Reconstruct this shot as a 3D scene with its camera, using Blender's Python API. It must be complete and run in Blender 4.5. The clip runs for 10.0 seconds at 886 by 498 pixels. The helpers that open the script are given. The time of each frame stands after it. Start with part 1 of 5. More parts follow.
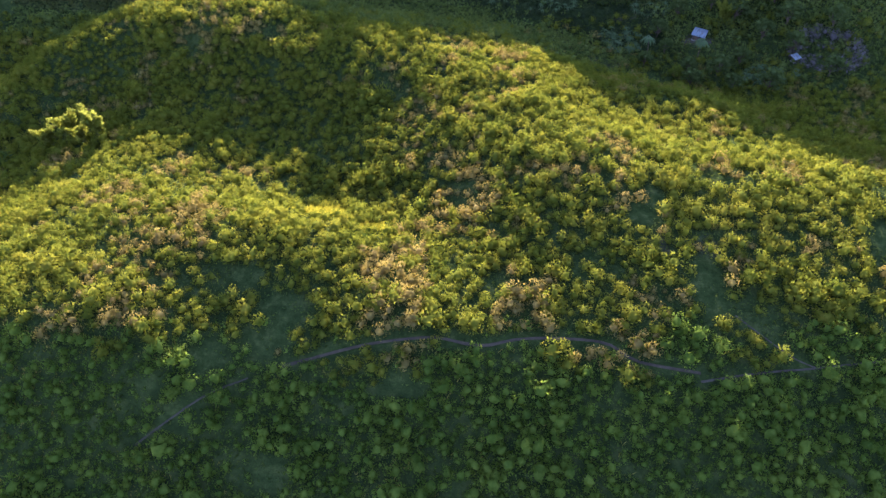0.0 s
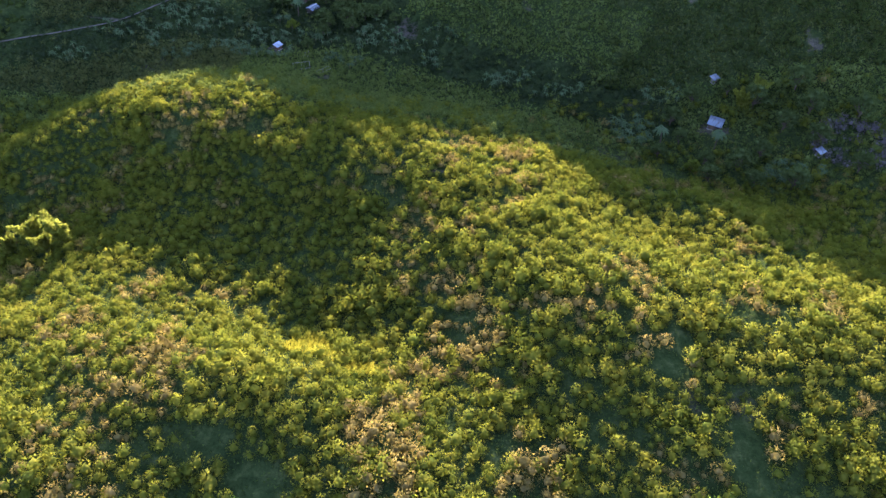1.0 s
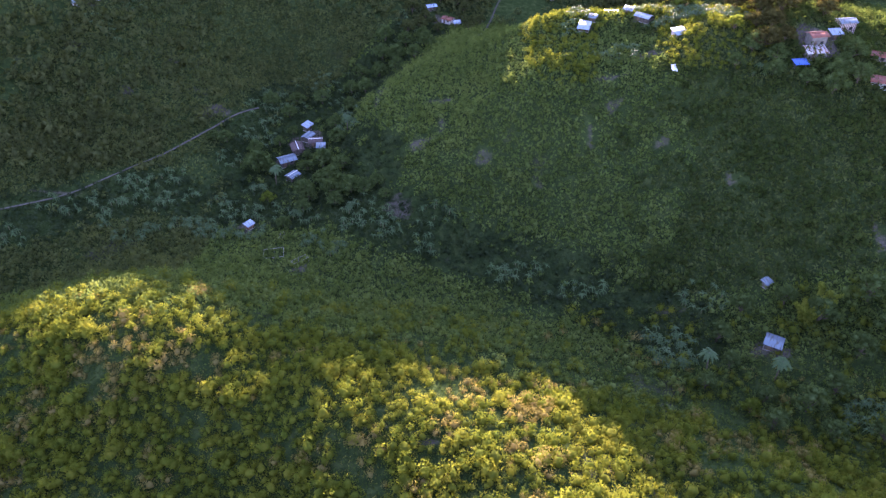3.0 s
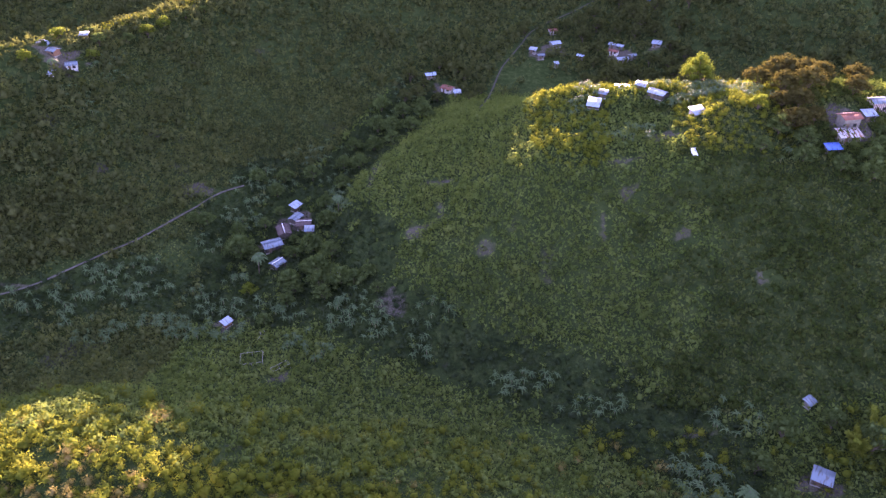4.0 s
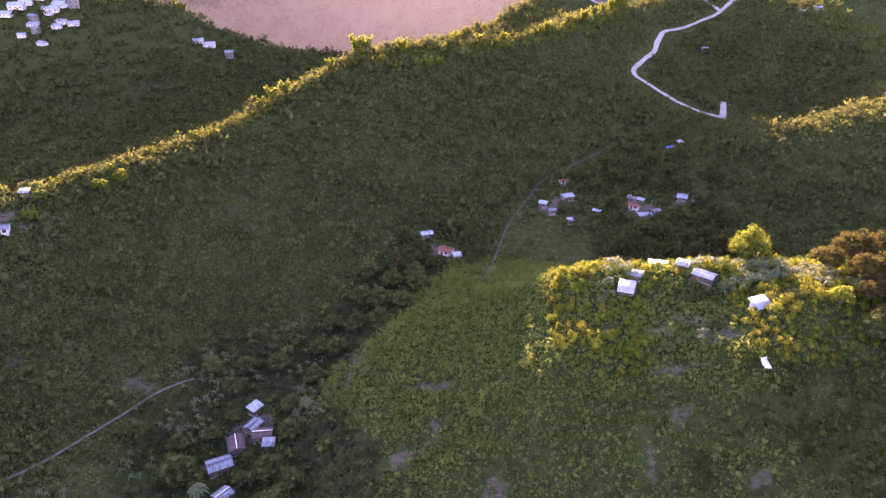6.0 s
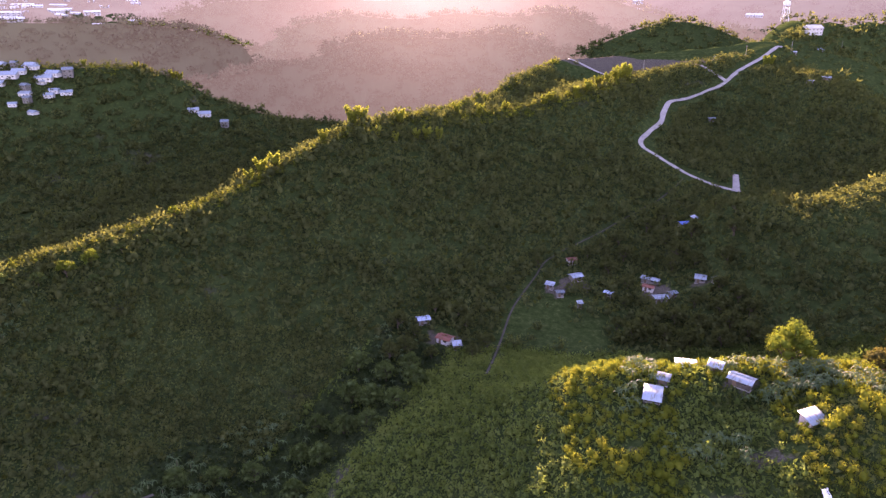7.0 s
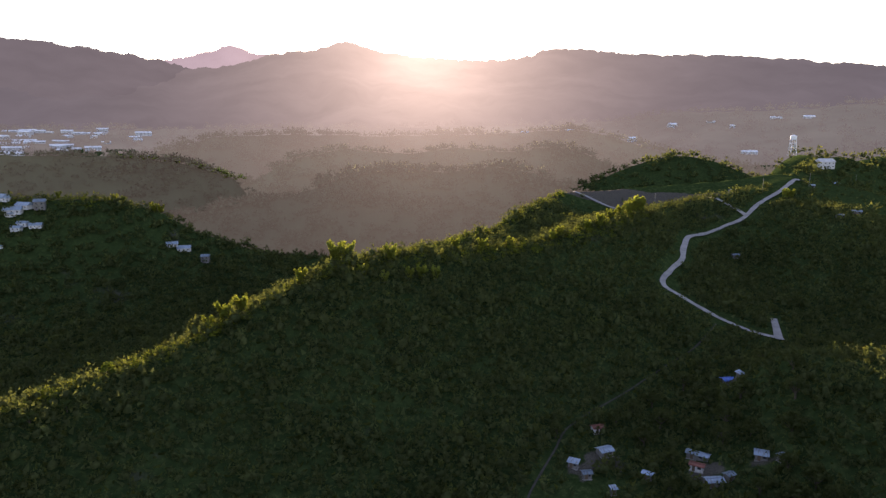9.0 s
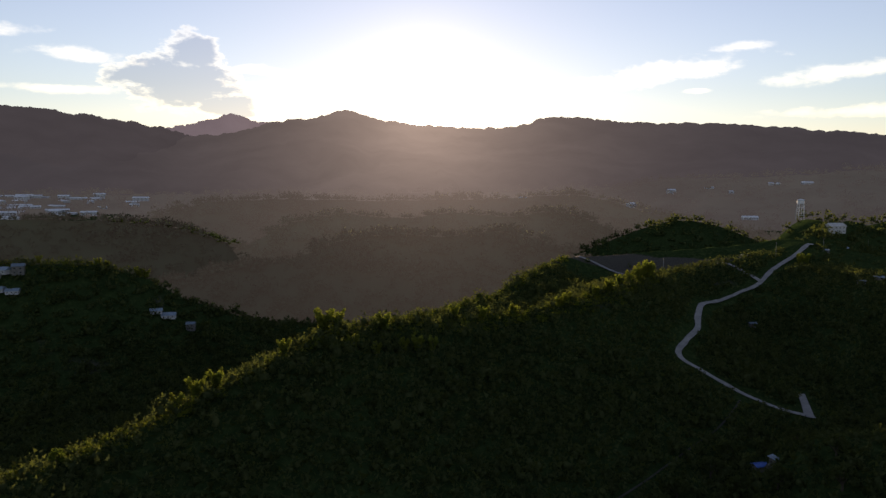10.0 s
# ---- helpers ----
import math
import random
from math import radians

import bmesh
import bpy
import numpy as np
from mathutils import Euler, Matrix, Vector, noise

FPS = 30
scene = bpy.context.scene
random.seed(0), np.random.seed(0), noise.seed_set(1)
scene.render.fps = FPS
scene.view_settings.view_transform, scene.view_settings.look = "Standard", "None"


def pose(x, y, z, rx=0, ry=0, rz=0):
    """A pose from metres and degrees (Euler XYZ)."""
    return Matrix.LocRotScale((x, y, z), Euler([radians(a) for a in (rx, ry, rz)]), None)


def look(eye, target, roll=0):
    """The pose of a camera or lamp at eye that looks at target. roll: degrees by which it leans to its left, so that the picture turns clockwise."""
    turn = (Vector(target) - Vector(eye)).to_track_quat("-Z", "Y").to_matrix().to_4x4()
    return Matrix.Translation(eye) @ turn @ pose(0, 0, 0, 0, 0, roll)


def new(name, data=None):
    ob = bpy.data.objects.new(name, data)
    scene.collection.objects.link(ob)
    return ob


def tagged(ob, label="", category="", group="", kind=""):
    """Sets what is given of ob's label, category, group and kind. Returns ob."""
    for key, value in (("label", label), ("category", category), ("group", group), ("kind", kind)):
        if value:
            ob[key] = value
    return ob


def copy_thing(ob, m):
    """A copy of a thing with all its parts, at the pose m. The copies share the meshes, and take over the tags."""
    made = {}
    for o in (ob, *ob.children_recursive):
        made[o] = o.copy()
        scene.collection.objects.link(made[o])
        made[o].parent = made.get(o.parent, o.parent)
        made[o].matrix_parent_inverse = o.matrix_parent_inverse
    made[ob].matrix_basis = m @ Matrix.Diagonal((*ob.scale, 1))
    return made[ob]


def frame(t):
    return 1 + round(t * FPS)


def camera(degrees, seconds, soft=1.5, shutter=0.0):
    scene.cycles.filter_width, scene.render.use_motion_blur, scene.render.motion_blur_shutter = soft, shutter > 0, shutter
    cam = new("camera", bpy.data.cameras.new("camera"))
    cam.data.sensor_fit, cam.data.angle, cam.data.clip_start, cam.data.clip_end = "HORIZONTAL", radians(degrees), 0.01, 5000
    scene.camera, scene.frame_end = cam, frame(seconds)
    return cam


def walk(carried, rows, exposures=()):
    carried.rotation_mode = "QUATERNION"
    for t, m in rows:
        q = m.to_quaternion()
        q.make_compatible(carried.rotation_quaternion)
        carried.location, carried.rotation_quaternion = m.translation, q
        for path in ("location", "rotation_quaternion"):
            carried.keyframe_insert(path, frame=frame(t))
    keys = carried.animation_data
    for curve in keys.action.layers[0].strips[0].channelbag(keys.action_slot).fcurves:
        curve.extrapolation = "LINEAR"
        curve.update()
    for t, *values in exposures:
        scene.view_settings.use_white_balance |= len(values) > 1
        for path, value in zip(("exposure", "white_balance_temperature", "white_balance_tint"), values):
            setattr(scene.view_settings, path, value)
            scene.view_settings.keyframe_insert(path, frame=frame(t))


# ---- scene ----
cam = camera(62.8, 10.0, soft=1.4)
METRES, EYE, TILT, LEAN, TURN = 250.0, 103.5, -7.5, -2.6, 5.3
ROWS = [
    (0.0, 0.0, 0.0, 0.0, -3.07, -42.14, 3.4),
    (0.5, 0.0039, 0.0512, 0.0082, -3.06, -41.23, 3.35),
    (1.0, 0.0081, 0.1024, 0.0153, -3.04, -39.44, 3.33),
    (1.5, 0.0118, 0.1524, 0.0214, -3.04, -37.75, 3.29),
    (2.0, 0.0157, 0.2044, 0.0262, -3.04, -35.96, 3.28),
    (2.5, 0.0197, 0.2621, 0.0306, -3.01, -34.02, 3.22),
    (3.0, 0.0235, 0.311, 0.0343, -2.96, -32.36, 3.19),
    (4.5, 0.0344, 0.4624, 0.0432, -2.86, -27.01, 3.03),
    (5.0, 0.0377, 0.5121, 0.0442, -2.84, -25.18, 2.97),
    (5.5, 0.0418, 0.5643, 0.0443, -2.79, -22.31, 2.91),
    (7.0, 0.0529, 0.7086, 0.0432, -2.68, -14.4, 2.8),
    (7.5, 0.0558, 0.755, 0.0426, -2.69, -11.88, 2.75),
    (8.0, 0.0582, 0.8029, 0.0414, -2.72, -9.32, 2.7),
    (8.5, 0.0597, 0.851, 0.0392, -2.81, -6.72, 2.67),
    (9.0, 0.0623, 0.9012, 0.0359, -2.86, -4.03, 2.67),
    (9.5, 0.0645, 0.9483, 0.0344, -2.92, -1.47, 2.61),
    (10.0, 0.0674, 0.9951, 0.0336, -2.99, 1.15, 2.61),
]
EXPOSURES = [
    (0.0, 3.3, 5800, 40),
    (3.0, 3.75, 6000, 54),
    (4.5, 4.0, 6700, 78),
    (5.5, 4.1, 6900, 84),
    (7.0, 3.5, 7200, 68),
    (7.5, 3.25, 7200, 60),
    (8.5, 2.75, 7000, 44),
    (9.0, 2.15, 7000, 35),
    (10.0, 0.5, 7000, 28),
]
walk(cam, [(t, pose(0, 0, EYE, TILT, LEAN, TURN) @ pose(METRES * x, METRES * y, METRES * z, 90 + pitch, roll, yaw)) for t, x, y, z, yaw, pitch, roll in ROWS], EXPOSURES)

# ---- world and sun ----
SUN_AZ, SUN_EL = -3.4, 5.5     # degrees, to the right of +y, above the horizon

world = bpy.data.worlds.new("world")
scene.world = world
world.use_nodes = True
wn, wl = world.node_tree.nodes, world.node_tree.links
sky = wn.new("ShaderNodeTexSky")
sky.sky_type, sky.sun_disc = "NISHITA", False
sky.sun_elevation, sky.sun_rotation = radians(SUN_EL), radians(SUN_AZ)
sky.air_density, sky.dust_density, sky.ozone_density = 1.0, 0.12, 3.0


def sky_math(op, a, b=0.0, c=0.0):
    n = wn.new("ShaderNodeMath")
    n.operation = op
    for value, slot in ((a, 0), (b, 1), (c, 2)):
        if hasattr(value, "links"):
            wl.new(value, n.inputs[slot])
        else:
            n.inputs[slot].default_value = value
    return n.outputs[0]


def sky_step(value, lo, hi):
    n = wn.new("ShaderNodeMapRange")
    n.interpolation_type = "SMOOTHSTEP"
    n.inputs["From Min"].default_value, n.inputs["From Max"].default_value = lo, hi
    wl.new(value, n.inputs["Value"])
    return n.outputs[0]


sky_tc, sky_xyz, sky_uv = wn.new("ShaderNodeTexCoord"), wn.new("ShaderNodeSeparateXYZ"), wn.new("ShaderNodeCombineXYZ")
wl.new(sky_tc.outputs["Generated"], sky_xyz.inputs[0])
bearing = sky_math("MULTIPLY", sky_math("ARCTAN2", sky_xyz.outputs["X"], sky_xyz.outputs["Y"]), 57.2958)
climb = sky_math("MULTIPLY", sky_math("ARCSINE", sky_xyz.outputs["Z"]), 57.2958)
wl.new(sky_math("MULTIPLY", bearing, 0.45), sky_uv.inputs[0]), wl.new(climb, sky_uv.inputs[1])


def cloud_noise(scale, detail):
    n = wn.new("ShaderNodeTexNoise")
    n.inputs["Scale"].default_value, n.inputs["Detail"].default_value, n.inputs["Roughness"].default_value = scale, detail, 0.62
    wl.new(sky_uv.outputs[0], n.inputs["Vector"])
    return sky_math("SUBTRACT", n.outputs["Fac"], 0.5)


puff, wisp = cloud_noise(1.1, 6.0), cloud_noise(0.9, 8.0)


def cloud(az, el, wide, tall, rough, shape, slope=0.0):
    """Cover of one cloud about a bearing and height, in degrees."""
    u = sky_math("MULTIPLY", sky_math("SUBTRACT", bearing, az), 1 / wide)
    v = sky_math("MULTIPLY", sky_math("SUBTRACT", sky_math("MULTIPLY_ADD", sky_math("SUBTRACT", bearing, az), -slope, climb), el), 1 / tall)
    r = sky_math("SQRT", sky_math("ADD", sky_math("MULTIPLY", u, u), sky_math("MULTIPLY", v, v)))
    return sky_math("MULTIPLY_ADD", shape, rough, sky_math("SUBTRACT", 1.0, r))


def most(*values):
    top = values[0]
    for v in values[1:]:
        top = sky_math("MAXIMUM", top, v)
    return top


tower_cloud = most(cloud(-21.5, 6.2, 4.6, 2.4, 1.5, puff), cloud(-20.6, 8.4, 2.2, 1.7, 1.3, puff), cloud(-18.6, 4.6, 2.6, 1.2, 1.6, puff), cloud(-24.5, 6.6, 2.8, 1.0, 1.4, puff))
streaks = most(cloud(-28.0, 7.7, 4.5, 0.65, 2.2, wisp, -0.06), cloud(-15.8, 7.3, 3.0, 0.45, 2.0, wisp, -0.05), cloud(-16.0, 6.2, 3.2, 0.4, 2.0, wisp), cloud(-29, 5.4, 5.0, 0.4, 2.0, wisp),
               cloud(14.5, 7.3, 7.0, 0.95, 2.4, wisp, 0.10), cloud(20.0, 8.9, 2.6, 0.4, 2.0, wisp, 0.05), cloud(26.0, 6.8, 5.5, 0.75, 2.3, wisp, 0.06), cloud(17.0, 5.9, 1.4, 0.25, 1.6, wisp), cloud(30, 4.2, 9.0, 0.5, 2.2, wisp), cloud(-34, 9.0, 4.0, 0.6, 2.2, wisp))


def sky_tint(fac, a, gain):
    n = wn.new("ShaderNodeMix")
    n.data_type, n.blend_type = "RGBA", "MULTIPLY"
    wl.new(fac, n.inputs[0]), wl.new(a, n.inputs[6])
    n.inputs[7].default_value = (*gain, 1)
    return n.outputs[2]


pale = wn.new("ShaderNodeHueSaturation")
pale.inputs["Saturation"].default_value = 0.72
wl.new(sky.outputs["Color"], pale.inputs["Color"])
with_streaks = sky_tint(sky_step(streaks, 0.0, 0.9), pale.outputs["Color"], (1.9, 1.55, 1.25))
rimmed = sky_tint(sky_step(tower_cloud, 0.0, 0.18), with_streaks, (1.5, 1.3, 1.1))
clouded = sky_tint(sky_step(tower_cloud, 0.10, 0.42), rimmed, (0.50, 0.57, 0.70))
# bright air close round the sun
sun_dot = wn.new("ShaderNodeVectorMath")
sun_dot.operation = "DOT_PRODUCT"
sun_dot.inputs[1].default_value = (math.sin(radians(SUN_AZ)) * math.cos(radians(SUN_EL)), math.cos(radians(SUN_AZ)) * math.cos(radians(SUN_EL)), math.sin(radians(SUN_EL)))
wl.new(sky_tc.outputs["Generated"], sun_dot.inputs[0])
off_sun = sky_math("MULTIPLY", sky_math("ARCCOSINE", sky_math("MINIMUM", sun_dot.outputs["Value"], 1.0)), -57.2958 / 1.5)
glow = sky_math("MULTIPLY", sky_math("EXPONENT", off_sun), 15.0)
aureole = wn.new("ShaderNodeMix")
aureole.data_type, aureole.blend_type, aureole.clamp_factor = "RGBA", "ADD", False
wl.new(glow, aureole.inputs[0]), wl.new(clouded, aureole.inputs[6])
aureole.inputs[7].default_value = (1.0, 0.93, 0.78, 1)
wn["Background"].inputs["Strength"].default_value = 0.15
wl.new(aureole.outputs[2], wn["Background"].inputs["Color"])

sun = new("sun", bpy.data.lights.new("sun", "SUN"))
sun.data.energy, sun.data.angle, sun.data.color = 3.9, radians(0.6), (1.0, 0.85, 0.58)
sun_way = Vector((math.sin(radians(SUN_AZ)) * math.cos(radians(SUN_EL)), math.cos(radians(SUN_AZ)) * math.cos(radians(SUN_EL)), math.sin(radians(SUN_EL))))
sun.matrix_world = look(sun_way * 900, (0, 0, 0))


# ---- materials ----
def material(name, rough=0.8, metal=0.0):
    m = bpy.data.materials.new(name)
    m.use_nodes = True
    b = m.node_tree.nodes["Principled BSDF"]
    b.inputs["Roughness"].default_value, b.inputs["Metallic"].default_value = rough, metal
    b.inputs["Specular IOR Level"].default_value = 0.25
    return m, m.node_tree.nodes, m.node_tree.links, b


def noise_node(nodes, links, scale, detail=4.0, rough=0.6, coord="Object"):
    tc, n = nodes.new("ShaderNodeTexCoord"), nodes.new("ShaderNodeTexNoise")
    n.inputs["Scale"].default_value, n.inputs["Detail"].default_value, n.inputs["Roughness"].default_value = scale, detail, rough
    links.new(tc.outputs[coord], n.inputs["Vector"])
    return n


def ramp_node(nodes, links, source, *stops):
    r = nodes.new("ShaderNodeValToRGB")
    while len(r.color_ramp.elements) < len(stops):
        r.color_ramp.elements.new(0.5)
    for e, (p, c) in zip(r.color_ramp.elements, stops):
        e.position, e.color = p, (*c, 1)
    links.new(source, r.inputs["Fac"])
    return r


def mix_node(nodes, links, fac, a, b, kind="MIX"):
    m = nodes.new("ShaderNodeMix")
    m.data_type, m.blend_type = "RGBA", kind
    for value, slot in ((fac, 0), (a, 6), (b, 7)):
        if hasattr(value, "links"):
            links.new(value, m.inputs[slot])
        elif isinstance(value, tuple):
            m.inputs[slot].default_value = (*value, 1)
        else:
            m.inputs[slot].default_value = value
    return m.outputs[2]


def bump_node(nodes, links, source, b, strength=0.5, distance=0.1):
    n = nodes.new("ShaderNodeBump")
    n.inputs["Strength"].default_value, n.inputs["Distance"].default_value = strength, distance
    links.new(source, n.inputs["Height"])
    links.new(n.outputs["Normal"], b.inputs["Normal"])


def leaf_material(name, dark, mid, light, through_leaf=0.45, patch=0.3, rough=0.6, gloss=0.0):
    """Leaves: three tones by patch and by leaf, part of the light passing through."""
    m, n, l, b = material(name, rough)
    b.inputs["Specular IOR Level"].default_value = gloss
    big, bush, fine = noise_node(n, l, patch * 0.45, 5.0, 0.6), noise_node(n, l, patch * 2.2, 3.0, 0.6), n.new("ShaderNodeNewGeometry")
    tone = ramp_node(n, l, big.outputs["Fac"], (0.36, dark), (0.5, mid), (0.64, light))
    spot = ramp_node(n, l, bush.outputs["Fac"], (0.36, dark), (0.5, mid), (0.64, light))
    single = ramp_node(n, l, fine.outputs["Random Per Island"], (0.0, dark), (0.5, mid), (1.0, light))
    colour = mix_node(n, l, 0.16, mix_node(n, l, 0.5, tone.outputs["Color"], spot.outputs["Color"]), single.outputs["Color"])
    l.new(colour, b.inputs["Base Color"])
    relief = noise_node(n, l, 3.6, 5.0, 0.7)
    bump_node(n, l, relief.outputs["Fac"], b, 0.4, 0.3)
    t, s = n.new("ShaderNodeBsdfTranslucent"), n.new("ShaderNodeMixShader")
    bright = mix_node(n, l, 1.0, colour, (1.85, 1.7, 0.9), "MULTIPLY")
    l.new(bright, t.inputs["Color"])
    l.new(b.inputs["Normal"].links[0].from_socket, t.inputs["Normal"])
    s.inputs["Fac"].default_value = through_leaf
    l.new(b.outputs["BSDF"], s.inputs[1]), l.new(t.outputs["BSDF"], s.inputs[2])
    l.new(s.outputs["Shader"], n["Material Output"].inputs["Surface"])
    return m


def plain(name, colour, other, scale, rough=0.8, metal=0.0, bump=0.2):
    """A surface of two tones by noise, with a fine grain."""
    m, n, l, b = material(name, rough, metal)
    a, g = noise_node(n, l, scale, 5.0), noise_node(n, l, scale * 9, 3.0)
    base = ramp_node(n, l, a.outputs["Fac"], (0.32, colour), (0.68, other))
    grain = ramp_node(n, l, g.outputs["Fac"], (0.3, (0.8, 0.8, 0.8)), (0.7, (1.1, 1.1, 1.1)))
    l.new(mix_node(n, l, 1.0, base.outputs["Color"], grain.outputs["Color"], "MULTIPLY"), b.inputs["Base Color"])
    bump_node(n, l, g.outputs["Fac"], b, bump, 0.05)
    return m


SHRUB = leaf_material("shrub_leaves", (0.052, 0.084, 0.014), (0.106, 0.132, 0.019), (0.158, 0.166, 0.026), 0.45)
THICKET_LEAF = leaf_material("thicket_leaves", (0.015, 0.028, 0.014), (0.027, 0.045, 0.021), (0.048, 0.07, 0.034), 0.35)
GREEN_SHRUB = leaf_material("green_shrub_leaves", (0.042, 0.088, 0.018), (0.082, 0.142, 0.027), (0.135, 0.195, 0.04), 0.5)
UNDERGROWTH = leaf_material("undergrowth_leaves", (0.022, 0.042, 0.012), (0.042, 0.07, 0.019), (0.085, 0.108, 0.032), 0.45)
DRY_SHRUB = leaf_material("dry_shrub_leaves", (0.115, 0.105, 0.033), (0.168, 0.146, 0.05), (0.215, 0.185, 0.072), 0.42)
DRY_GRASS = leaf_material("dry_grass_blades", (0.10, 0.12, 0.03), (0.20, 0.19, 0.06), (0.28, 0.24, 0.09), 0.5)
GREY_TWIG = leaf_material("grey_twigs", (0.07, 0.068, 0.072), (0.12, 0.115, 0.12), (0.18, 0.17, 0.175), 0.25)
GLADE_GRASS = leaf_material("glade_grass_blades", (0.13, 0.15, 0.02), (0.185, 0.195, 0.027), (0.24, 0.24, 0.04), 0.45)
CROP = leaf_material("field_leaves", (0.046, 0.076, 0.022), (0.088, 0.132, 0.036), (0.142, 0.18, 0.055), 0.4)
# field leaves darkened, to put the slopes' shade into the leaf colour
SLOPE_LEAF = leaf_material("shaded_slope_leaves", (0.038, 0.052, 0.02), (0.068, 0.088, 0.031), (0.112, 0.13, 0.047), 0.4)
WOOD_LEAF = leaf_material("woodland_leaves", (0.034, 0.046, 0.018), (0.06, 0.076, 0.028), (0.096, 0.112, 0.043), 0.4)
DARK_LEAF = leaf_material("tree_leaves", (0.036, 0.062, 0.022), (0.064, 0.1, 0.034), (0.102, 0.146, 0.052), 0.35)
BRIGHT_LEAF = leaf_material("bright_tree_leaves", (0.055, 0.088, 0.015), (0.098, 0.136, 0.023), (0.145, 0.172, 0.035), 0.45)
RUST_LEAF = leaf_material("rust_tree_leaves", (0.036, 0.038, 0.014), (0.058, 0.056, 0.019), (0.088, 0.08, 0.027), 0.3)
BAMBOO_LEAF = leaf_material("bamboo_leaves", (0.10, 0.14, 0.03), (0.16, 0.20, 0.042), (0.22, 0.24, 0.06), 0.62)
BANANA_LEAF = leaf_material("banana_leaves", (0.042, 0.078, 0.034), (0.064, 0.112, 0.048), (0.096, 0.146, 0.068), 0.34, 0.3, 0.55, 0.08)
BANANA_STEM = plain("banana_stem", (0.12, 0.13, 0.05), (0.20, 0.18, 0.09), 3.0, 0.7)
CULM = plain("bamboo_culm", (0.13, 0.15, 0.05), (0.22, 0.20, 0.08), 2.0, 0.5)
BARK = plain("bark", (0.06, 0.045, 0.03), (0.13, 0.10, 0.07), 4.0, 0.9)
CONCRETE = plain("worn_concrete", (0.20, 0.19, 0.175), (0.31, 0.295, 0.27), 0.3, 0.9)
DIRT = plain("trodden_dirt", (0.038, 0.035, 0.027), (0.066, 0.06, 0.046), 0.6, 0.95)
PALE_DIRT = plain("pale_dirt", (0.062, 0.057, 0.045), (0.105, 0.097, 0.08), 0.6, 0.95)
DARK_SOIL = plain("dark_path_soil", (0.035, 0.03, 0.022), (0.07, 0.06, 0.04), 0.6, 0.95)
PLANK_WALL = plain("weathered_planks", (0.05, 0.042, 0.034), (0.10, 0.085, 0.07), 1.2, 0.9)
DARK_WALL = plain("dark_planks", (0.06, 0.05, 0.04), (0.12, 0.10, 0.08), 1.2, 0.9)
BROWN_WALL = plain("brown_walls", (0.16, 0.08, 0.05), (0.24, 0.13, 0.08), 1.2, 0.9)
PALE_WALL = plain("pale_plaster", (0.11, 0.105, 0.09), (0.21, 0.195, 0.175), 0.8, 0.85)
WHITE_WALL = plain("white_plaster", (0.42, 0.41, 0.39), (0.60, 0.59, 0.56), 0.6, 0.8)
WHITE_PAINT = plain("white_paint", (0.66, 0.66, 0.64), (0.80, 0.80, 0.78), 1.5, 0.6)
POLE_WOOD = plain("pale_pole_wood", (0.30, 0.28, 0.24), (0.42, 0.40, 0.35), 2.0, 0.8)
DOOR_WOOD = plain("door_wood", (0.09, 0.06, 0.04), (0.16, 0.11, 0.07), 3.0, 0.7)
SHEET = plain("white_plastic", (0.70, 0.72, 0.75), (0.82, 0.83, 0.84), 2.0, 0.35)


def tin(name, clean, stain, amount, rough=0.38, metal=0.5):
    """Roof sheet: clean metal or paint, with stains that run down the slope."""
    m, n, l, b = material(name, rough, metal)
    tc, mp, g = n.new("ShaderNodeTexCoord"), n.new("ShaderNodeMapping"), n.new("ShaderNodeTexNoise")
    mp.inputs["Scale"].default_value = (2.2, 0.35, 0.35)
    g.inputs["Scale"].default_value, g.inputs["Detail"].default_value = 1.0, 6.0
    l.new(tc.outputs["Object"], mp.inputs["Vector"]), l.new(mp.outputs["Vector"], g.inputs["Vector"])
    where = ramp_node(n, l, g.outputs["Fac"], (0.62 - amount * 0.3, (0, 0, 0)), (0.70 - amount * 0.2, (1, 1, 1)))
    fade = noise_node(n, l, 0.6, 4.0)
    shade = ramp_node(n, l, fade.outputs["Fac"], (0.3, (0.8, 0.8, 0.8)), (0.7, (1.05, 1.05, 1.05)))
    base = mix_node(n, l, where.outputs["Color"], clean, stain)
    l.new(mix_node(n, l, 1.0, base, shade.outputs["Color"], "MULTIPLY"), b.inputs["Base Color"])
    bump_node(n, l, fade.outputs["Fac"], b, 0.15, 0.05)
    return m


TIN = tin("bright_tin", (0.265, 0.345, 0.41), (0.19, 0.205, 0.21), 0.25, 0.5, 0.35)
OLD_TIN = tin("old_tin", (0.155, 0.21, 0.25), (0.11, 0.115, 0.11), 0.25, 0.45)
RUSTY_TIN = tin("rusty_tin", (0.50, 0.50, 0.50), (0.24, 0.10, 0.05), 0.5, 0.6, 0.3)
RED_TIN = tin("red_roof", (0.22, 0.08, 0.055), (0.15, 0.065, 0.045), 0.2, 0.6, 0.0)
BROWN_TIN = tin("brown_roof", (0.075, 0.05, 0.045), (0.055, 0.04, 0.036), 0.3, 0.6, 0.0)
BLUE_TIN = tin("blue_roof", (0.06, 0.16, 0.50), (0.08, 0.14, 0.32), 0.2, 0.5, 0.0)
PALE_BLUE_TIN = tin("pale_blue_roof", (0.34, 0.46, 0.60), (0.30, 0.34, 0.40), 0.2, 0.5, 0.0)


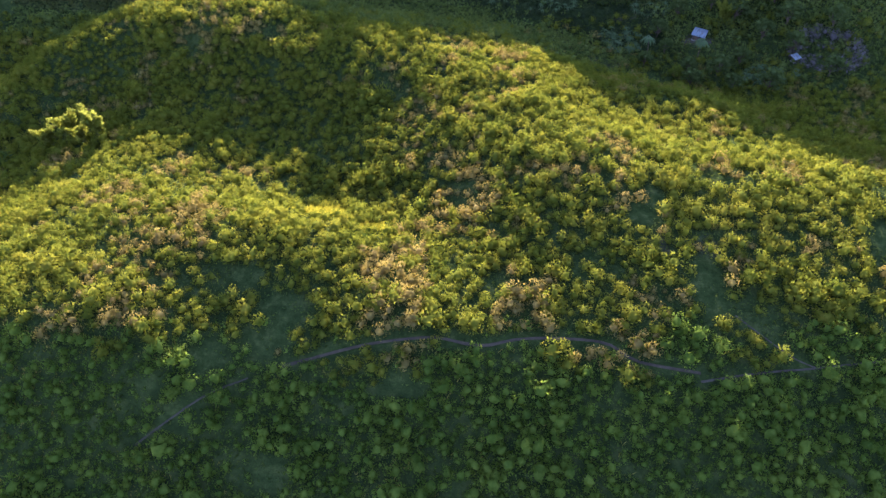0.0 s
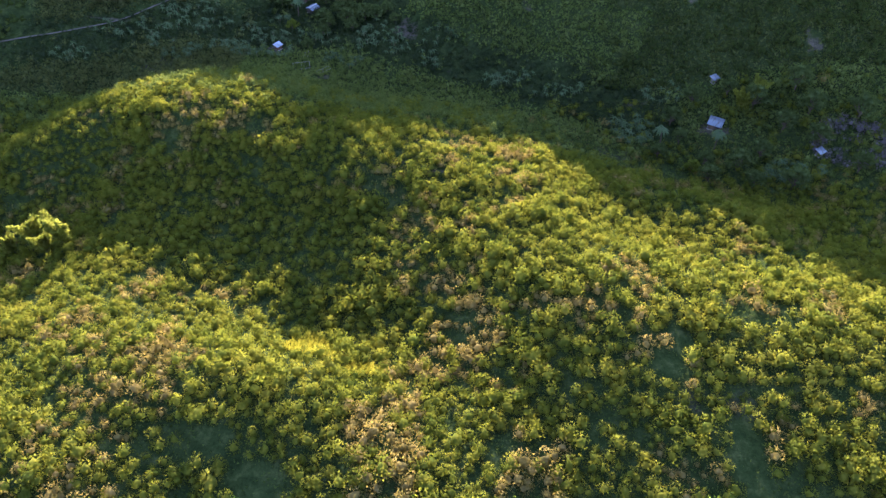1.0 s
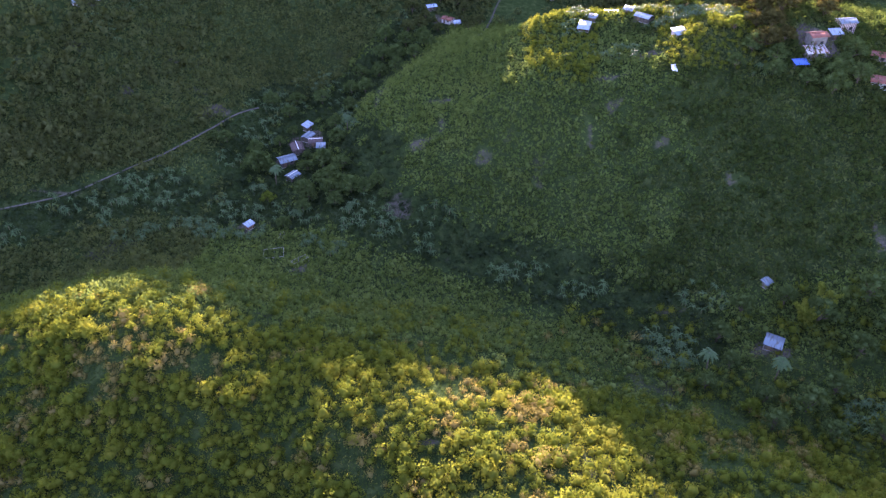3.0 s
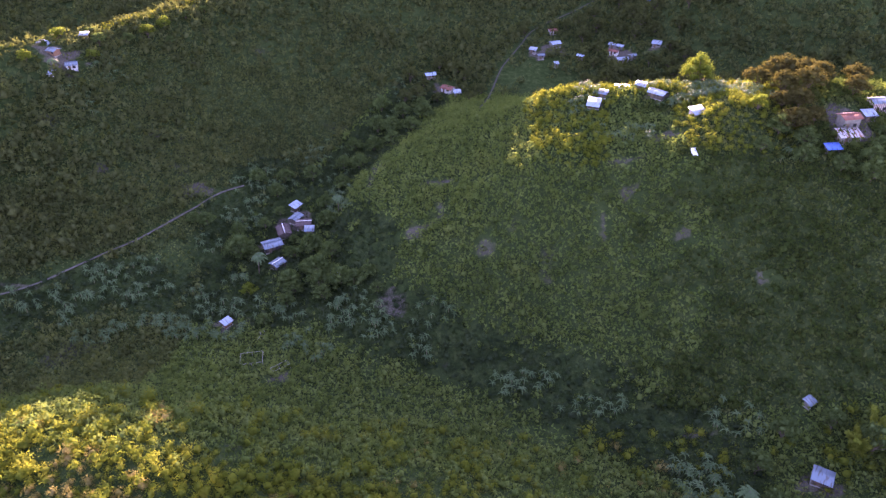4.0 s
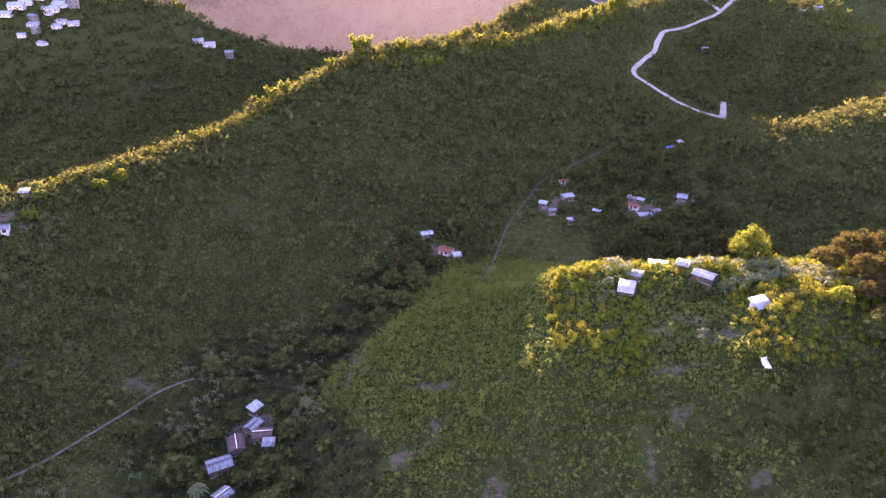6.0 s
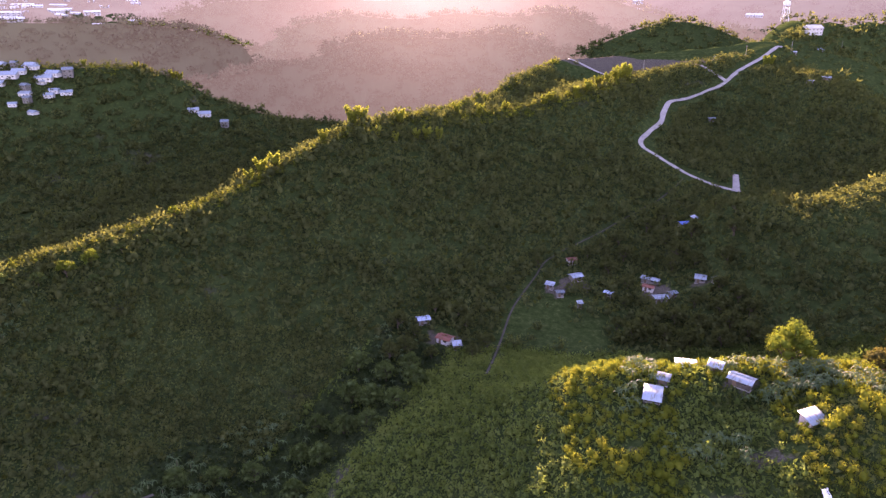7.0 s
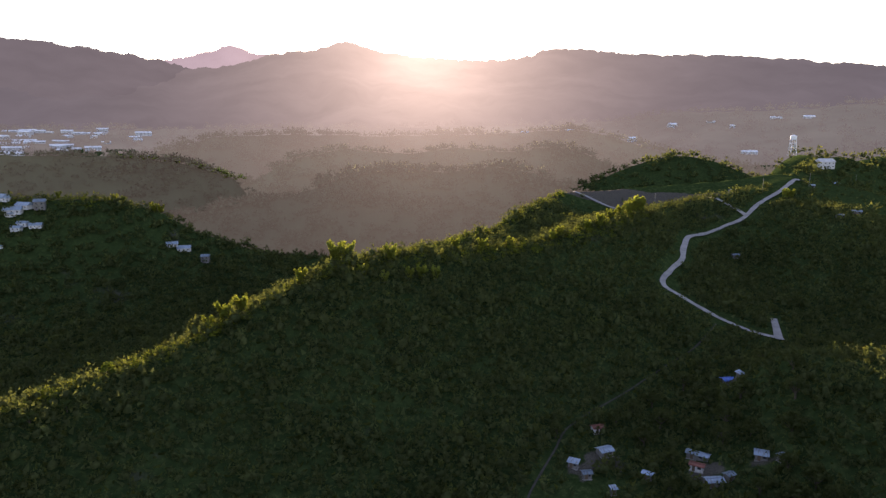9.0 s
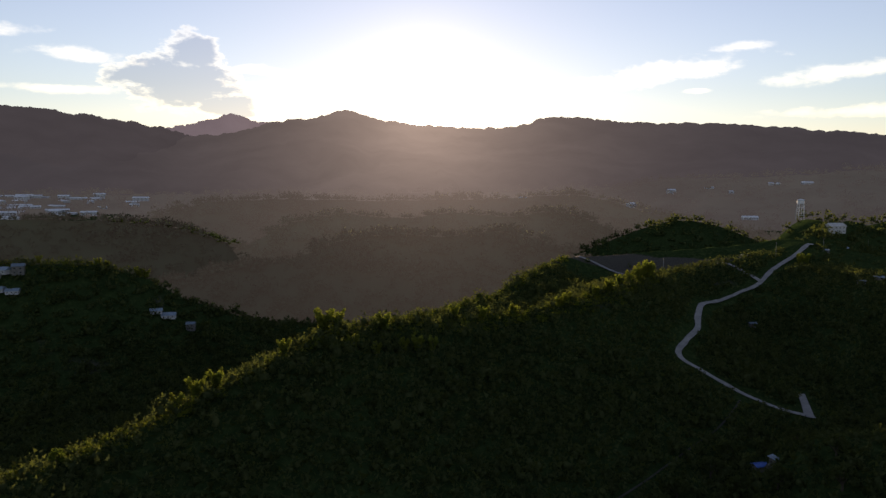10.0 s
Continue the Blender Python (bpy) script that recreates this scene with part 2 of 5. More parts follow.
def banded_wall():
    m, n, l, b = material("banded_walls", 0.85)
    tc, w = n.new("ShaderNodeTexCoord"), n.new("ShaderNodeTexWave")
    w.bands_direction = "X"
    w.inputs["Scale"].default_value, w.inputs["Distortion"].default_value = 0.55, 1.5
    l.new(tc.outputs["Object"], w.inputs["Vector"])
    tone = ramp_node(n, l, w.outputs["Fac"], (0.35, (0.10, 0.05, 0.05)), (0.6, (0.40, 0.34, 0.32)))
    l.new(tone.outputs["Color"], b.inputs["Base Color"])
    return m


BANDED_WALL = banded_wall()
WINDOW_GLASS = material("window_glass", 0.08)[0]
WINDOW_GLASS.node_tree.nodes["Principled BSDF"].inputs["Base Color"].default_value = (0.02, 0.025, 0.03, 1)
WINDOW_GLASS.node_tree.nodes["Principled BSDF"].inputs["Specular IOR Level"].default_value = 0.5


def ground_material():
    m, n, l, b = material("ground_grass_and_soil", 1.0)
    b.inputs["Specular IOR Level"].default_value = 0.0
    big, mid, fine = noise_node(n, l, 0.035, 5.0), noise_node(n, l, 0.45, 6.0, 0.72), noise_node(n, l, 2.5, 4.0)
    grass = ramp_node(n, l, mid.outputs["Fac"], (0.32, (0.014, 0.027, 0.009)), (0.52, (0.029, 0.048, 0.015)), (0.68, (0.058, 0.078, 0.026)))
    soil = ramp_node(n, l, fine.outputs["Fac"], (0.3, (0.06, 0.052, 0.043)), (0.7, (0.112, 0.098, 0.08)))
    where = ramp_node(n, l, big.outputs["Fac"], (0.64, (0, 0, 0)), (0.72, (0.6, 0.6, 0.6)))
    grain = ramp_node(n, l, fine.outputs["Fac"], (0.25, (0.7, 0.7, 0.7)), (0.75, (1.2, 1.2, 1.2)))
    bare = n.new("ShaderNodeAttribute")
    bare.attribute_name = "bare"
    edge = n.new("ShaderNodeMath")
    edge.operation = "MULTIPLY_ADD"
    edge.inputs[1].default_value, edge.inputs[2].default_value = 0.8, -0.42
    l.new(mid.outputs["Fac"], edge.inputs[0])
    worn = n.new("ShaderNodeMath")
    worn.operation = "ADD"
    worn.use_clamp = True
    l.new(bare.outputs["Fac"], worn.inputs[0]), l.new(edge.outputs[0], worn.inputs[1])
    worn_mask = ramp_node(n, l, worn.outputs[0], (0.35, (0, 0, 0)), (0.6, (0.9, 0.9, 0.9)))
    thin = mix_node(n, l, where.outputs["Color"], grass.outputs["Color"], soil.outputs["Color"])
    base = mix_node(n, l, worn_mask.outputs["Color"], thin, soil.outputs["Color"])
    l.new(mix_node(n, l, 1.0, base, grain.outputs["Color"], "MULTIPLY"), b.inputs["Base Color"])
    bump_node(n, l, fine.outputs["Fac"], b, 0.6, 0.25)
    return m


GROUND = ground_material()


# ---- lie of the land ----
def lattice(ix, iy, seed):
    v = np.sin(ix * 127.1 + iy * 311.7 + seed * 74.7) * 43758.5453
    return v - np.floor(v)


def value_noise(x, y, seed=0):
    ix, iy = np.floor(x), np.floor(y)
    fx, fy = x - ix, y - iy
    fx, fy = fx * fx * (3 - 2 * fx), fy * fy * (3 - 2 * fy)
    a, b = lattice(ix, iy, seed), lattice(ix + 1, iy, seed)
    c, d = lattice(ix, iy + 1, seed), lattice(ix + 1, iy + 1, seed)
    return (a * (1 - fx) + b * fx) * (1 - fy) + (c * (1 - fx) + d * fx) * fy


def fbm(x, y, octaves=4, seed=0):
    total, amp = 0.0, 0.5
    for k in range(octaves):
        total = total + amp * value_noise(x * 2 ** k, y * 2 ** k, seed + k)
        amp *= 0.5
    return total


VALLEY = -33.0
# centre x, y, height, half-widths along and across, turn in degrees
NEAR_HILL = [
    (78.8, 76.8, 34.5, 169.5, 67.1, 8.6),
    (-80.8, 97.8, 16.2, 40.6, 64.6, -1.5),
    (36.7, 116.9, 8.6, 51.4, 26.0, -5.7),
    (-78.1, 192.9, 16.7, 33.5, 32.7, -11.5),
    (-19.4, 166.4, 20.5, 42.6, 30.5, -18.0),
    (18.5, 150.1, 6.8, 19.7, 48.7, -0.8),
    (-20.6, 129.1, 4.1, 25.9, 15.0, 6.7),
    (-54.7, 189.2, 3.0, 15.0, 20.2, -20.9),
    (-118.1, 175.2, 10.5, 15.0, 27.6, -32.7),
    (-6.7, 194.9, 4.1, 32.5, 15.0, -15.4),
    (-10.5, 72.5, 5.0, 21.2, 15.0, -6.3),
    (-37.6, 94.6, 7.5, 28.4, 15.0, -8.8),
    (53.2, 152.2, 8.8, 24.2, 15.0, -39.5),
    (-63.4, 69.7, 5.8, 35.0, 15.0, -9.0),
]
HOUSE_HILL = [
    (86.9, 319.0, 25.6, 73.6, 42.9, -12.4),
    (98.2, 259.7, 21.0, 36.1, 62.1, 9.4),
    (28.0, 300.6, 20.0, 31.4, 67.0, 22.1),
    (178.8, 305.5, 30.5, 74.3, 98.2, -2.7),
    (29.0, 325.7, 5.0, 17.5, 12.0, -14.3),
    (3.8, 277.1, 11.5, 31.8, 23.0, 28.5),
    (-23.1, 308.2, 11.5, 19.8, 37.7, -2.6),
    (63.8, 281.9, 8.6, 17.3, 18.9, 18.1),
    (57.5, 323.0, 6.5, 19.6, 12.0, -4.1),
    (74.9, 300.6, 4.4, 12.0, 12.0, -0.4),
]
SPURS = [
    (155.2, 447.6, 30.3, 60.0, 38.1, 10.2),
    (239.4, 489.0, 46.0, 57.3, 45.4, 2.6),
    (-323.0, 719.0, 5.0, 74.0, 48.0, -6.0),
    (-226.0, 744.0, 4.0, 58.0, 30.0, -10.0),
    (222.0, 1015.0, 57.0, 112.0, 60.0, 0.0),
    (302.0, 905.0, 66.0, 45.0, 34.0, 0.0),
    (-480.0, 900.0, 30.0, 120.0, 60.0, 10.0),
    (217.0, 638.0, 43.0, 56.0, 84.0, -20.0),
    (150.0, 684.0, 30.0, 66.0, 42.0, 0.0),
    (285.0, 770.0, 46.0, 80.0, 75.0, 0.0),
    (108.1, 472.1, 12.2, 17.8, 26.9, -7.5),
]
# dips below the rest: centre x, y, depth, half-widths along and across, turn in degrees
DIPS = [
    (-70, 287, 5.5, 22, 38, -3),
    (-80, 348, 9.0, 40, 22, -18),
    (82, 569, 5.0, 25, 20, 0),
]
# crest lines: x, y, height
LONG_RIDGE = [(-330, 225, 8), (-230, 290, 8), (-178, 338, 7), (-146, 372, 4), (-122, 414, 2.5), (-106, 440, 3), (-89, 464, 7), (-74, 482, 13), (-52, 507, 15),
              (-20, 555, 16), (10, 605, 18), (30, 650, 23), (55, 715, 24.5), (120, 745, 25.5), (220, 760, 30), (300, 870, 37), (420, 960, 40)]
FAR_SPUR = [(-620, 640, 8), (-480, 690, 15), (-330, 715, 16), (-270, 738, 14), (-236, 752, 4), (-214, 766, -14), (-180, 790, -32), (-150, 810, -46)]
SHOULDER = [(-52, 507, 14), (-20, 535, 11), (5, 552, 12), (34, 570, 17), (63, 592, 23), (92, 640, 22.5), (128, 690, 19.5), (168, 704, 23.5), (217, 732, 29)]


def smooth(a, b, v):
    t = np.clip((v - a) / (b - a), 0, 1)
    return t * t * (3 - 2 * t)


def valley_floor(x, y):
    behind = smooth(5, 100, -0.81 * (x + 230) + 0.585 * (y - 290)) * smooth(110, 40, x) * smooth(1100, 900, y)
    return VALLEY + 10 * smooth(330, 520, y) - 4 * smooth(560, 680, y) - 32 * behind


NEAR_SLOPE, NEAR_BOW = 62, 1.3


def ridge(x, y, crest, near, far):
    """Height over the valley of a ridge that falls off on its near and its far side."""
    best, over = np.full(x.shape, 1e12), np.zeros(x.shape)
    for (ax, ay, az), (bx, by, bz) in zip(crest, crest[1:]):
        dx, dy = bx - ax, by - ay
        t = np.clip(((x - ax) * dx + (y - ay) * dy) / (dx * dx + dy * dy), 0, 1)
        d2 = (x - ax - t * dx) ** 2 + (y - ay - t * dy) ** 2
        ahead = (x - ax) * dy - (y - ay) * dx > 0
        w, bow = np.where(ahead, near, far), np.where(ahead, NEAR_BOW, 1.6 if far > 35 else 1.15)
        h = az + t * (bz - az) - valley_floor(x, y)
        over = np.where(d2 < best, h * np.exp(-(np.sqrt(d2) / w) ** bow), over)
        best = np.minimum(best, d2)
    return over


def swells(x, y, rounds):
    """Sum of rounded swells."""
    z = np.zeros(x.shape)
    for cx, cy, h, a, b, g in rounds:
        c, s = math.cos(radians(g)), math.sin(radians(g))
        u, v = (c * (x - cx) + s * (y - cy)) / a, (-s * (x - cx) + c * (y - cy)) / b
        z = z + h * np.exp(-(u * u + v * v))
    return z


def height(x, y):
    """Height of the bare ground; x and y may be arrays."""
    x, y = np.asarray(x, float), np.asarray(y, float)
    z = np.maximum(swells(x, y, NEAR_HILL + HOUSE_HILL + SPURS), 0.01)
    z = valley_floor(x, y) + (z ** 4 + ridge(x, y, LONG_RIDGE, NEAR_SLOPE, 32) ** 4 + ridge(x, y, SHOULDER, 60, 60) ** 4 + ridge(x, y, FAR_SPUR, 60, 55) ** 4 + 1e-6) ** 0.25
    far = smooth(800, 1300, np.hypot(x, y - 150))
    z = z + (fbm(x / 30, y / 30, 4, 3) - 0.47) * 2.0 - swells(x, y, DIPS)
    return z + far * (fbm(x / 260, y / 260, 4, 9) - 0.45) * 40


def ground_z(x, y):
    return float(height(np.array([x]), np.array([y]))[0])


def add_mesh(name, verts, faces, mat, parent=None, normals=None):
    """One mesh object from points and faces: an array of faces with equally many corners, or a list of such arrays."""
    verts = np.asarray(verts, np.float32)
    groups = [np.asarray(g, np.int32) for g in (faces if isinstance(faces, list) else [faces])]
    corners = np.concatenate([np.full(len(g), g.shape[1]) for g in groups])
    flat = np.concatenate([g.ravel() for g in groups])
    me = bpy.data.meshes.new(name)
    me.vertices.add(len(verts)), me.loops.add(len(flat)), me.polygons.add(len(corners))
    me.vertices.foreach_set("co", verts.ravel())
    me.loops.foreach_set("vertex_index", flat)
    me.polygons.foreach_set("loop_start", np.concatenate([[0], np.cumsum(corners)[:-1]]).astype(np.int32))
    me.update(calc_edges=True)
    me.materials.append(mat)
    if normals is not None:
        me.normals_split_custom_set_from_vertices(normals.tolist())
    ob = new(name, me)
    ob.parent = parent
    return ob


def smooth_shade(ob):
    ob.data.polygons.foreach_set("use_smooth", np.ones(len(ob.data.polygons), bool))
    return ob


def grid_mesh(name, xs, ys, mat, zf):
    gx, gy = np.meshgrid(xs, ys)
    gz = zf(gx, gy)
    nx, ny = len(xs), len(ys)
    i = (np.arange(ny - 1)[:, None] * nx + np.arange(nx - 1)[None, :]).ravel()
    faces = np.stack([i, i + 1, i + nx + 1, i + nx], 1)
    return smooth_shade(add_mesh(name, np.stack([gx.ravel(), gy.ravel(), gz.ravel()], 1), faces, mat))


def spread(lo, hi, step, out_lo, out_hi, count):
    """Grid lines: even between lo and hi, then wider and wider out to the ends."""
    near = np.arange(lo, hi + step / 2, step)
    k = np.linspace(0, 1, count + 1)[1:] ** 2.2
    return np.concatenate([(lo - (lo - out_lo) * k)[::-1], near, hi + (out_hi - hi) * k])


ground = grid_mesh("ground", spread(-240, 300, 3.0, -4600, 4600, 60), spread(-20, 760, 3.0, -2500, 4700, 70), GROUND, height)
tagged(ground, "rolling green hills of grass and scrub with patches of bare soil", "ground", kind="structure")


# ---- plant cover ----
def leaves(centres, radii, count, size, rng, low=-0.15, droop=0.3, heart=0.48):
    """Leafy clumps: on each centre a lumpy heart of closed foliage, and count folded leaves over a dome of the given radii (rx, ry, rz).
    Gives points, faces and normals."""
    n = len(centres)
    c, r = np.repeat(centres, count, 0), np.repeat(radii, count, 0)
    total = n * count
    az, up = rng.uniform(0, 2 * np.pi, total), rng.uniform(low, 1, total)
    flat = np.sqrt(np.clip(1 - up * up, 0, 1))
    out = np.stack([np.cos(az) * flat, np.sin(az) * flat, up], 1)
    at = c + out * r * rng.uniform(0.64, 1.06, (total, 1))
    way = out + rng.normal(0, 0.5, (total, 3))
    way[:, 2] += 0.35 - droop
    way /= np.linalg.norm(way, axis=1, keepdims=True)
    side = np.cross(way, out + rng.normal(0, 0.5, (total, 3)))
    side /= np.linalg.norm(side, axis=1, keepdims=True) + 1e-6
    normal = np.cross(side, way)
    s = (np.repeat(size, count) * rng.uniform(0.6, 1.35, total))[:, None]
    facing = np.sign((normal * out).sum(1, keepdims=True))
    side, normal = side * facing, normal * facing
    base, tip = at - way * s * 0.4, at + way * s * 0.65
    leaf_verts = np.stack([base - side * s * 0.36, base + side * s * 0.36, tip], 1).reshape(-1, 3)
    soft = out * (1.0, 1.0, 0.6) + normal * 0.16
    soft /= np.linalg.norm(soft, axis=1, keepdims=True)
    # hearts: two rings and a top
    sides = 5
    ring = np.array([(math.cos(2 * math.pi * k / sides + 0.6 * j) * q, math.sin(2 * math.pi * k / sides + 0.6 * j) * q, h) for j, (q, h) in enumerate(((0.92, low), (0.84, 0.52))) for k in range(sides)] + [(0, 0, 1.0)])
    m = len(ring)
    dome = centres[:, None, :] + ring[None] * radii[:, None, :] * heart * rng.uniform(0.6, 1.2, (n, m, 1))
    quads = [(k, (k + 1) % sides, sides + (k + 1) % sides, sides + k) for k in range(sides)]
    tops = [(sides + k, sides + (k + 1) % sides, 2 * sides) for k in range(sides)]
    first = total * 3 + np.arange(n)[:, None, None] * m
    dome_out = ring / np.linalg.norm(ring, axis=1, keepdims=True)
    faces = [np.concatenate([np.arange(total * 3).reshape(-1, 3), (np.array(tops)[None] + first).reshape(-1, 3)]), (np.array(quads)[None] + first).reshape(-1, 4)]
    return np.concatenate([leaf_verts, dome.reshape(-1, 3)]), faces, np.concatenate([np.repeat(soft, 3, 0), np.tile(dome_out, (n, 1))])


def scatter(x0, x1, y0, y1, step, rng, keep):
    """Points on an uneven grid where keep(x, y) allows."""
    gx, gy = np.meshgrid(np.arange(x0, x1, step), np.arange(y0, y1, step))
    x = gx.ravel() + rng.uniform(-0.5, 0.5, gx.size) * step
    y = gy.ravel() + rng.uniform(-0.5, 0.5, gx.size) * step
    k = keep(x, y) > rng.uniform(0, 1, x.size)
    return x[k], y[k]


def cover(name, label, category, mat, x, y, r_lo, r_hi, tall, count, leaf, rng, low=-0.15, heart=0.46):
    size = (r_lo + (r_hi - r_lo) * rng.beta(1.6, 2.6, len(x))) * (0.7 + 0.6 * value_noise(x / 7, y / 7, 5))
    radii = np.stack([size * rng.uniform(0.8, 1.2, len(x)), size * rng.uniform(0.8, 1.2, len(x)), size * tall * rng.uniform(0.7, 1.3, len(x))], 1)
    centres = np.stack([x, y, height(x, y) + radii[:, 2] * 0.4], 1)
    v, f, n = leaves(centres, radii, count, size * leaf, rng, low, 0.3, heart)
    return tagged(add_mesh(name, v, f, mat, None, n), label, category, kind="stuff")


def undergrowth(name, label, mat, x, y, size, rise, rng):
    """Low leaves close over the ground, one on each place."""
    n = len(x)
    az = rng.uniform(0, 2 * np.pi, n)
    way = np.stack([np.cos(az), np.sin(az), rng.uniform(0.1, 1.6, n)], 1)
    way /= np.linalg.norm(way, axis=1, keepdims=True)
    side = np.cross(way, rng.normal(0, 1, (n, 3)))
    side /= np.linalg.norm(side, axis=1, keepdims=True) + 1e-6
    normal = np.cross(side, way)
    facing = np.where(normal[:, 2:] < 0, -1.0, 1.0)
    side, normal = side * facing, normal * facing
    s = (size * rng.uniform(0.5, 1.4, n))[:, None]
    c = np.stack([x, y, height(x, y) + rise * rng.uniform(0, 1, n) ** 1.5 + 0.1], 1)
    v = np.stack([c - way * s * 0.4 - side * s * 0.4, c - way * s * 0.4 + side * s * 0.4, c + way * s * 0.65], 1).reshape(-1, 3)
    soft = normal * 0.5 + (0, 0, 0.6)
    soft = np.repeat(soft / np.linalg.norm(soft, axis=1, keepdims=True), 3, 0)
    return tagged(add_mesh(name, v, np.arange(n * 3).reshape(-1, 3), mat, None, soft), label, "plants", kind="stuff")


def line_near(x, y, line, width):
    """1 near a broken line of points, 0 away from it."""
    best = np.full(np.shape(x), 1e9)
    for (ax, ay), (bx, by) in zip(line, line[1:]):
        t = np.clip(((x - ax) * (bx - ax) + (y - ay) * (by - ay)) / ((bx - ax) ** 2 + (by - ay) ** 2 + 1e-9), 0, 1)
        best = np.minimum(best, np.hypot(x - ax - t * (bx - ax), y - ay - t * (by - ay)))
    return 1 - smooth(width * 0.7, width * 1.3, best)


def blot(x, y, spots):
    """1 inside any of the rounded spots (x, y, half-width, half-depth), 0 outside."""
    inside = np.zeros(np.shape(x))
    for cx, cy, a, b in spots:
        r = np.hypot((x - cx) / a, (y - cy) / b) + (fbm(x / 5, y / 5, 3, 13) - 0.45) * 1.7
        inside = np.maximum(inside, 1 - smooth(0.8, 1.05, r))
    return inside


# open places and footpaths on the near hill, bare soil on the slopes, level grass in the valleys
HILL_CLEARINGS = [(-34.5, 73, 4.5, 7), (-39.5, 81.5, 3.2, 3.2), (-42, 65, 4, 4), (34.2, 97.7, 3.6, 4.5), (37, 102, 2.6, 3), (42.7, 81, 3.6, 4.6), (44.4, 74.8, 3, 4), (21.2, 83.4, 3.6, 2.6), (-10.5, 60.5, 4, 2.4), (-46, 55.5, 5, 3), (-30, 47.8, 4, 3), (-51.4, 59.7, 3, 2.5), (80, 92, 4, 5)]
GLADES = [(-27, 107, 4.2, 3.4), (-32, 106, 2.4, 2), (-18.5, 99.5, 4.2, 2.2), (-23, 103.5, 2.6, 1.8)]
HOLLOW_WAY = [(-30.4, 64.8), (-23.7, 66.6), (-16.9, 67.9), (-11, 68.6), (-4.2, 69.1), (3.5, 68), (11.3, 69.7), (23.7, 69.1), (29.8, 65.2), (39.6, 63.1)]
HILL_PATH = [(39.4, 61.6), (47.8, 62.9), (58.1, 64.1), (69.8, 65.5), (90, 68)]
SIDE_PATH = [(47.2, 73.8), (52.4, 68.2), (55.6, 65.5), (58.8, 64)]
LOW_PATH = [(-52.9, 51.2), (-47.9, 55.2), (-42.1, 59.5), (-36, 62.6)]
SOIL_SPOTS = [(-46, 166, 2.6, 2.4), (-17, 160, 2.2, 2.6), (-8, 157, 2.4, 1.8), (50, 211, 6, 3), (55.7, 292.9, 6, 3.5), (42, 286, 6, 2.5), (31, 299, 3, 2), (-9, 298, 6, 3), (-1.2, 293.3, 4, 2), (-9, 283.5, 3, 5), (-16.5, 276, 5, 2.5), (-90, 308.5, 3.5, 4.5), (-121, 308, 4, 3), (-111.6, 331, 4, 3),
              (-21.5, 255, 6, 4.5), (-127, 256, 9, 2.5), (-45.8, 226.4, 4, 3), (-4.5, 233.5, 5, 1.8), (-33, 315, 2.5, 10), (56, 262, 2.5, 3), (36, 269, 2.5, 4), (20, 256.5, 3, 3), (73, 247, 3, 3.5), (103, 224, 3, 5), (3.6, 266, 3, 3), (43.6, 275.4, 3, 2)]
GRASS_SPOTS = [(-87, 276, 10, 8), (31, 400, 17, 22), (-2, 233, 12, 4), (19, 211, 9, 5), (-110, 262, 12, 6)]
VALLEY_TRACK = [(-78, 316), (-84, 309), (-90, 298), (-94.7, 289.8), (-99.3, 281.9), (-105.4, 273.9), (-112.1, 266.1), (-125, 254), (-160, 236)]
FIELD_TRAIL = [(3, 357), (6, 378), (9.3, 395.3), (13.7, 411.9), (22.7, 432.5), (30.3, 448.8), (53, 472.6), (67.2, 487.6), (88, 510), (104, 533)]
PATHS = [HILL_PATH, SIDE_PATH, LOW_PATH]
YARDS = [(-58, 299, 5, 7), (-62, 288, 4, 3), (-58, 278, 3, 2.5), (72, 197, 5, 4), (66, 301, 3, 2.6), (37.5, 313, 3, 2.4), (48, 329, 4, 2.4), (57, 316, 4, 3), (104, 290, 7, 8), (-66, 249, 3, 3), (-150, 353, 9, 7), (38, 432, 6, 6), (30, 425, 4, 4), (67, 426, 6, 6), (-11, 391, 5, 5), (84, 427, 4, 3), (92, 477, 4, 3)]


def off_paths(x, y, width=1.0):
    keep = np.ones(np.shape(x))
    for line in PATHS + [VALLEY_TRACK, FIELD_TRAIL]:
        keep = keep * (1 - line_near(x, y, line, width))
    return keep * (1 - line_near(x, y, HOLLOW_WAY, 1.3))


def bare_ground(x, y):
    """How bare the soil lies: 1 in yards, on soil patches and on the cleared hilltop."""
    top = smooth(1.1, 0.8, np.hypot((x - 118) / 58, (y - 722) / 17) + (value_noise(x / 12, y / 12, 19) - 0.5) * 0.4)
    return np.maximum(np.maximum(0.55 * blot(x, y, SOIL_SPOTS), 0.7 * blot(x, y, YARDS)), top)


co = np.empty(len(ground.data.vertices) * 3, np.float32)
ground.data.vertices.foreach_get("co", co)
bare_layer = ground.data.attributes.new("bare", "FLOAT", "POINT")
bare_layer.data.foreach_set("value", bare_ground(co[0::3], co[1::3]).astype(np.float32))

rng = np.random.default_rng(4)
HILL_END = 212


def shrub_keep(x, y):
    gaps = smooth(0.60, 0.66, fbm(x / 9, y / 9, 3, 31))
    grass_patch = smooth(0.58, 0.64, fbm(x / 22, y / 22, 3, 37))
    far_side = smooth(178, 190, y + 0.12 * x)
    return (0.97 - 0.55 * gaps - 0.3 * grass_patch - 0.75 * far_side) * (1 - 0.96 * blot(x, y, HILL_CLEARINGS)) * (1 - 0.9 * blot(x, y, GLADES)) * off_paths(x, y)


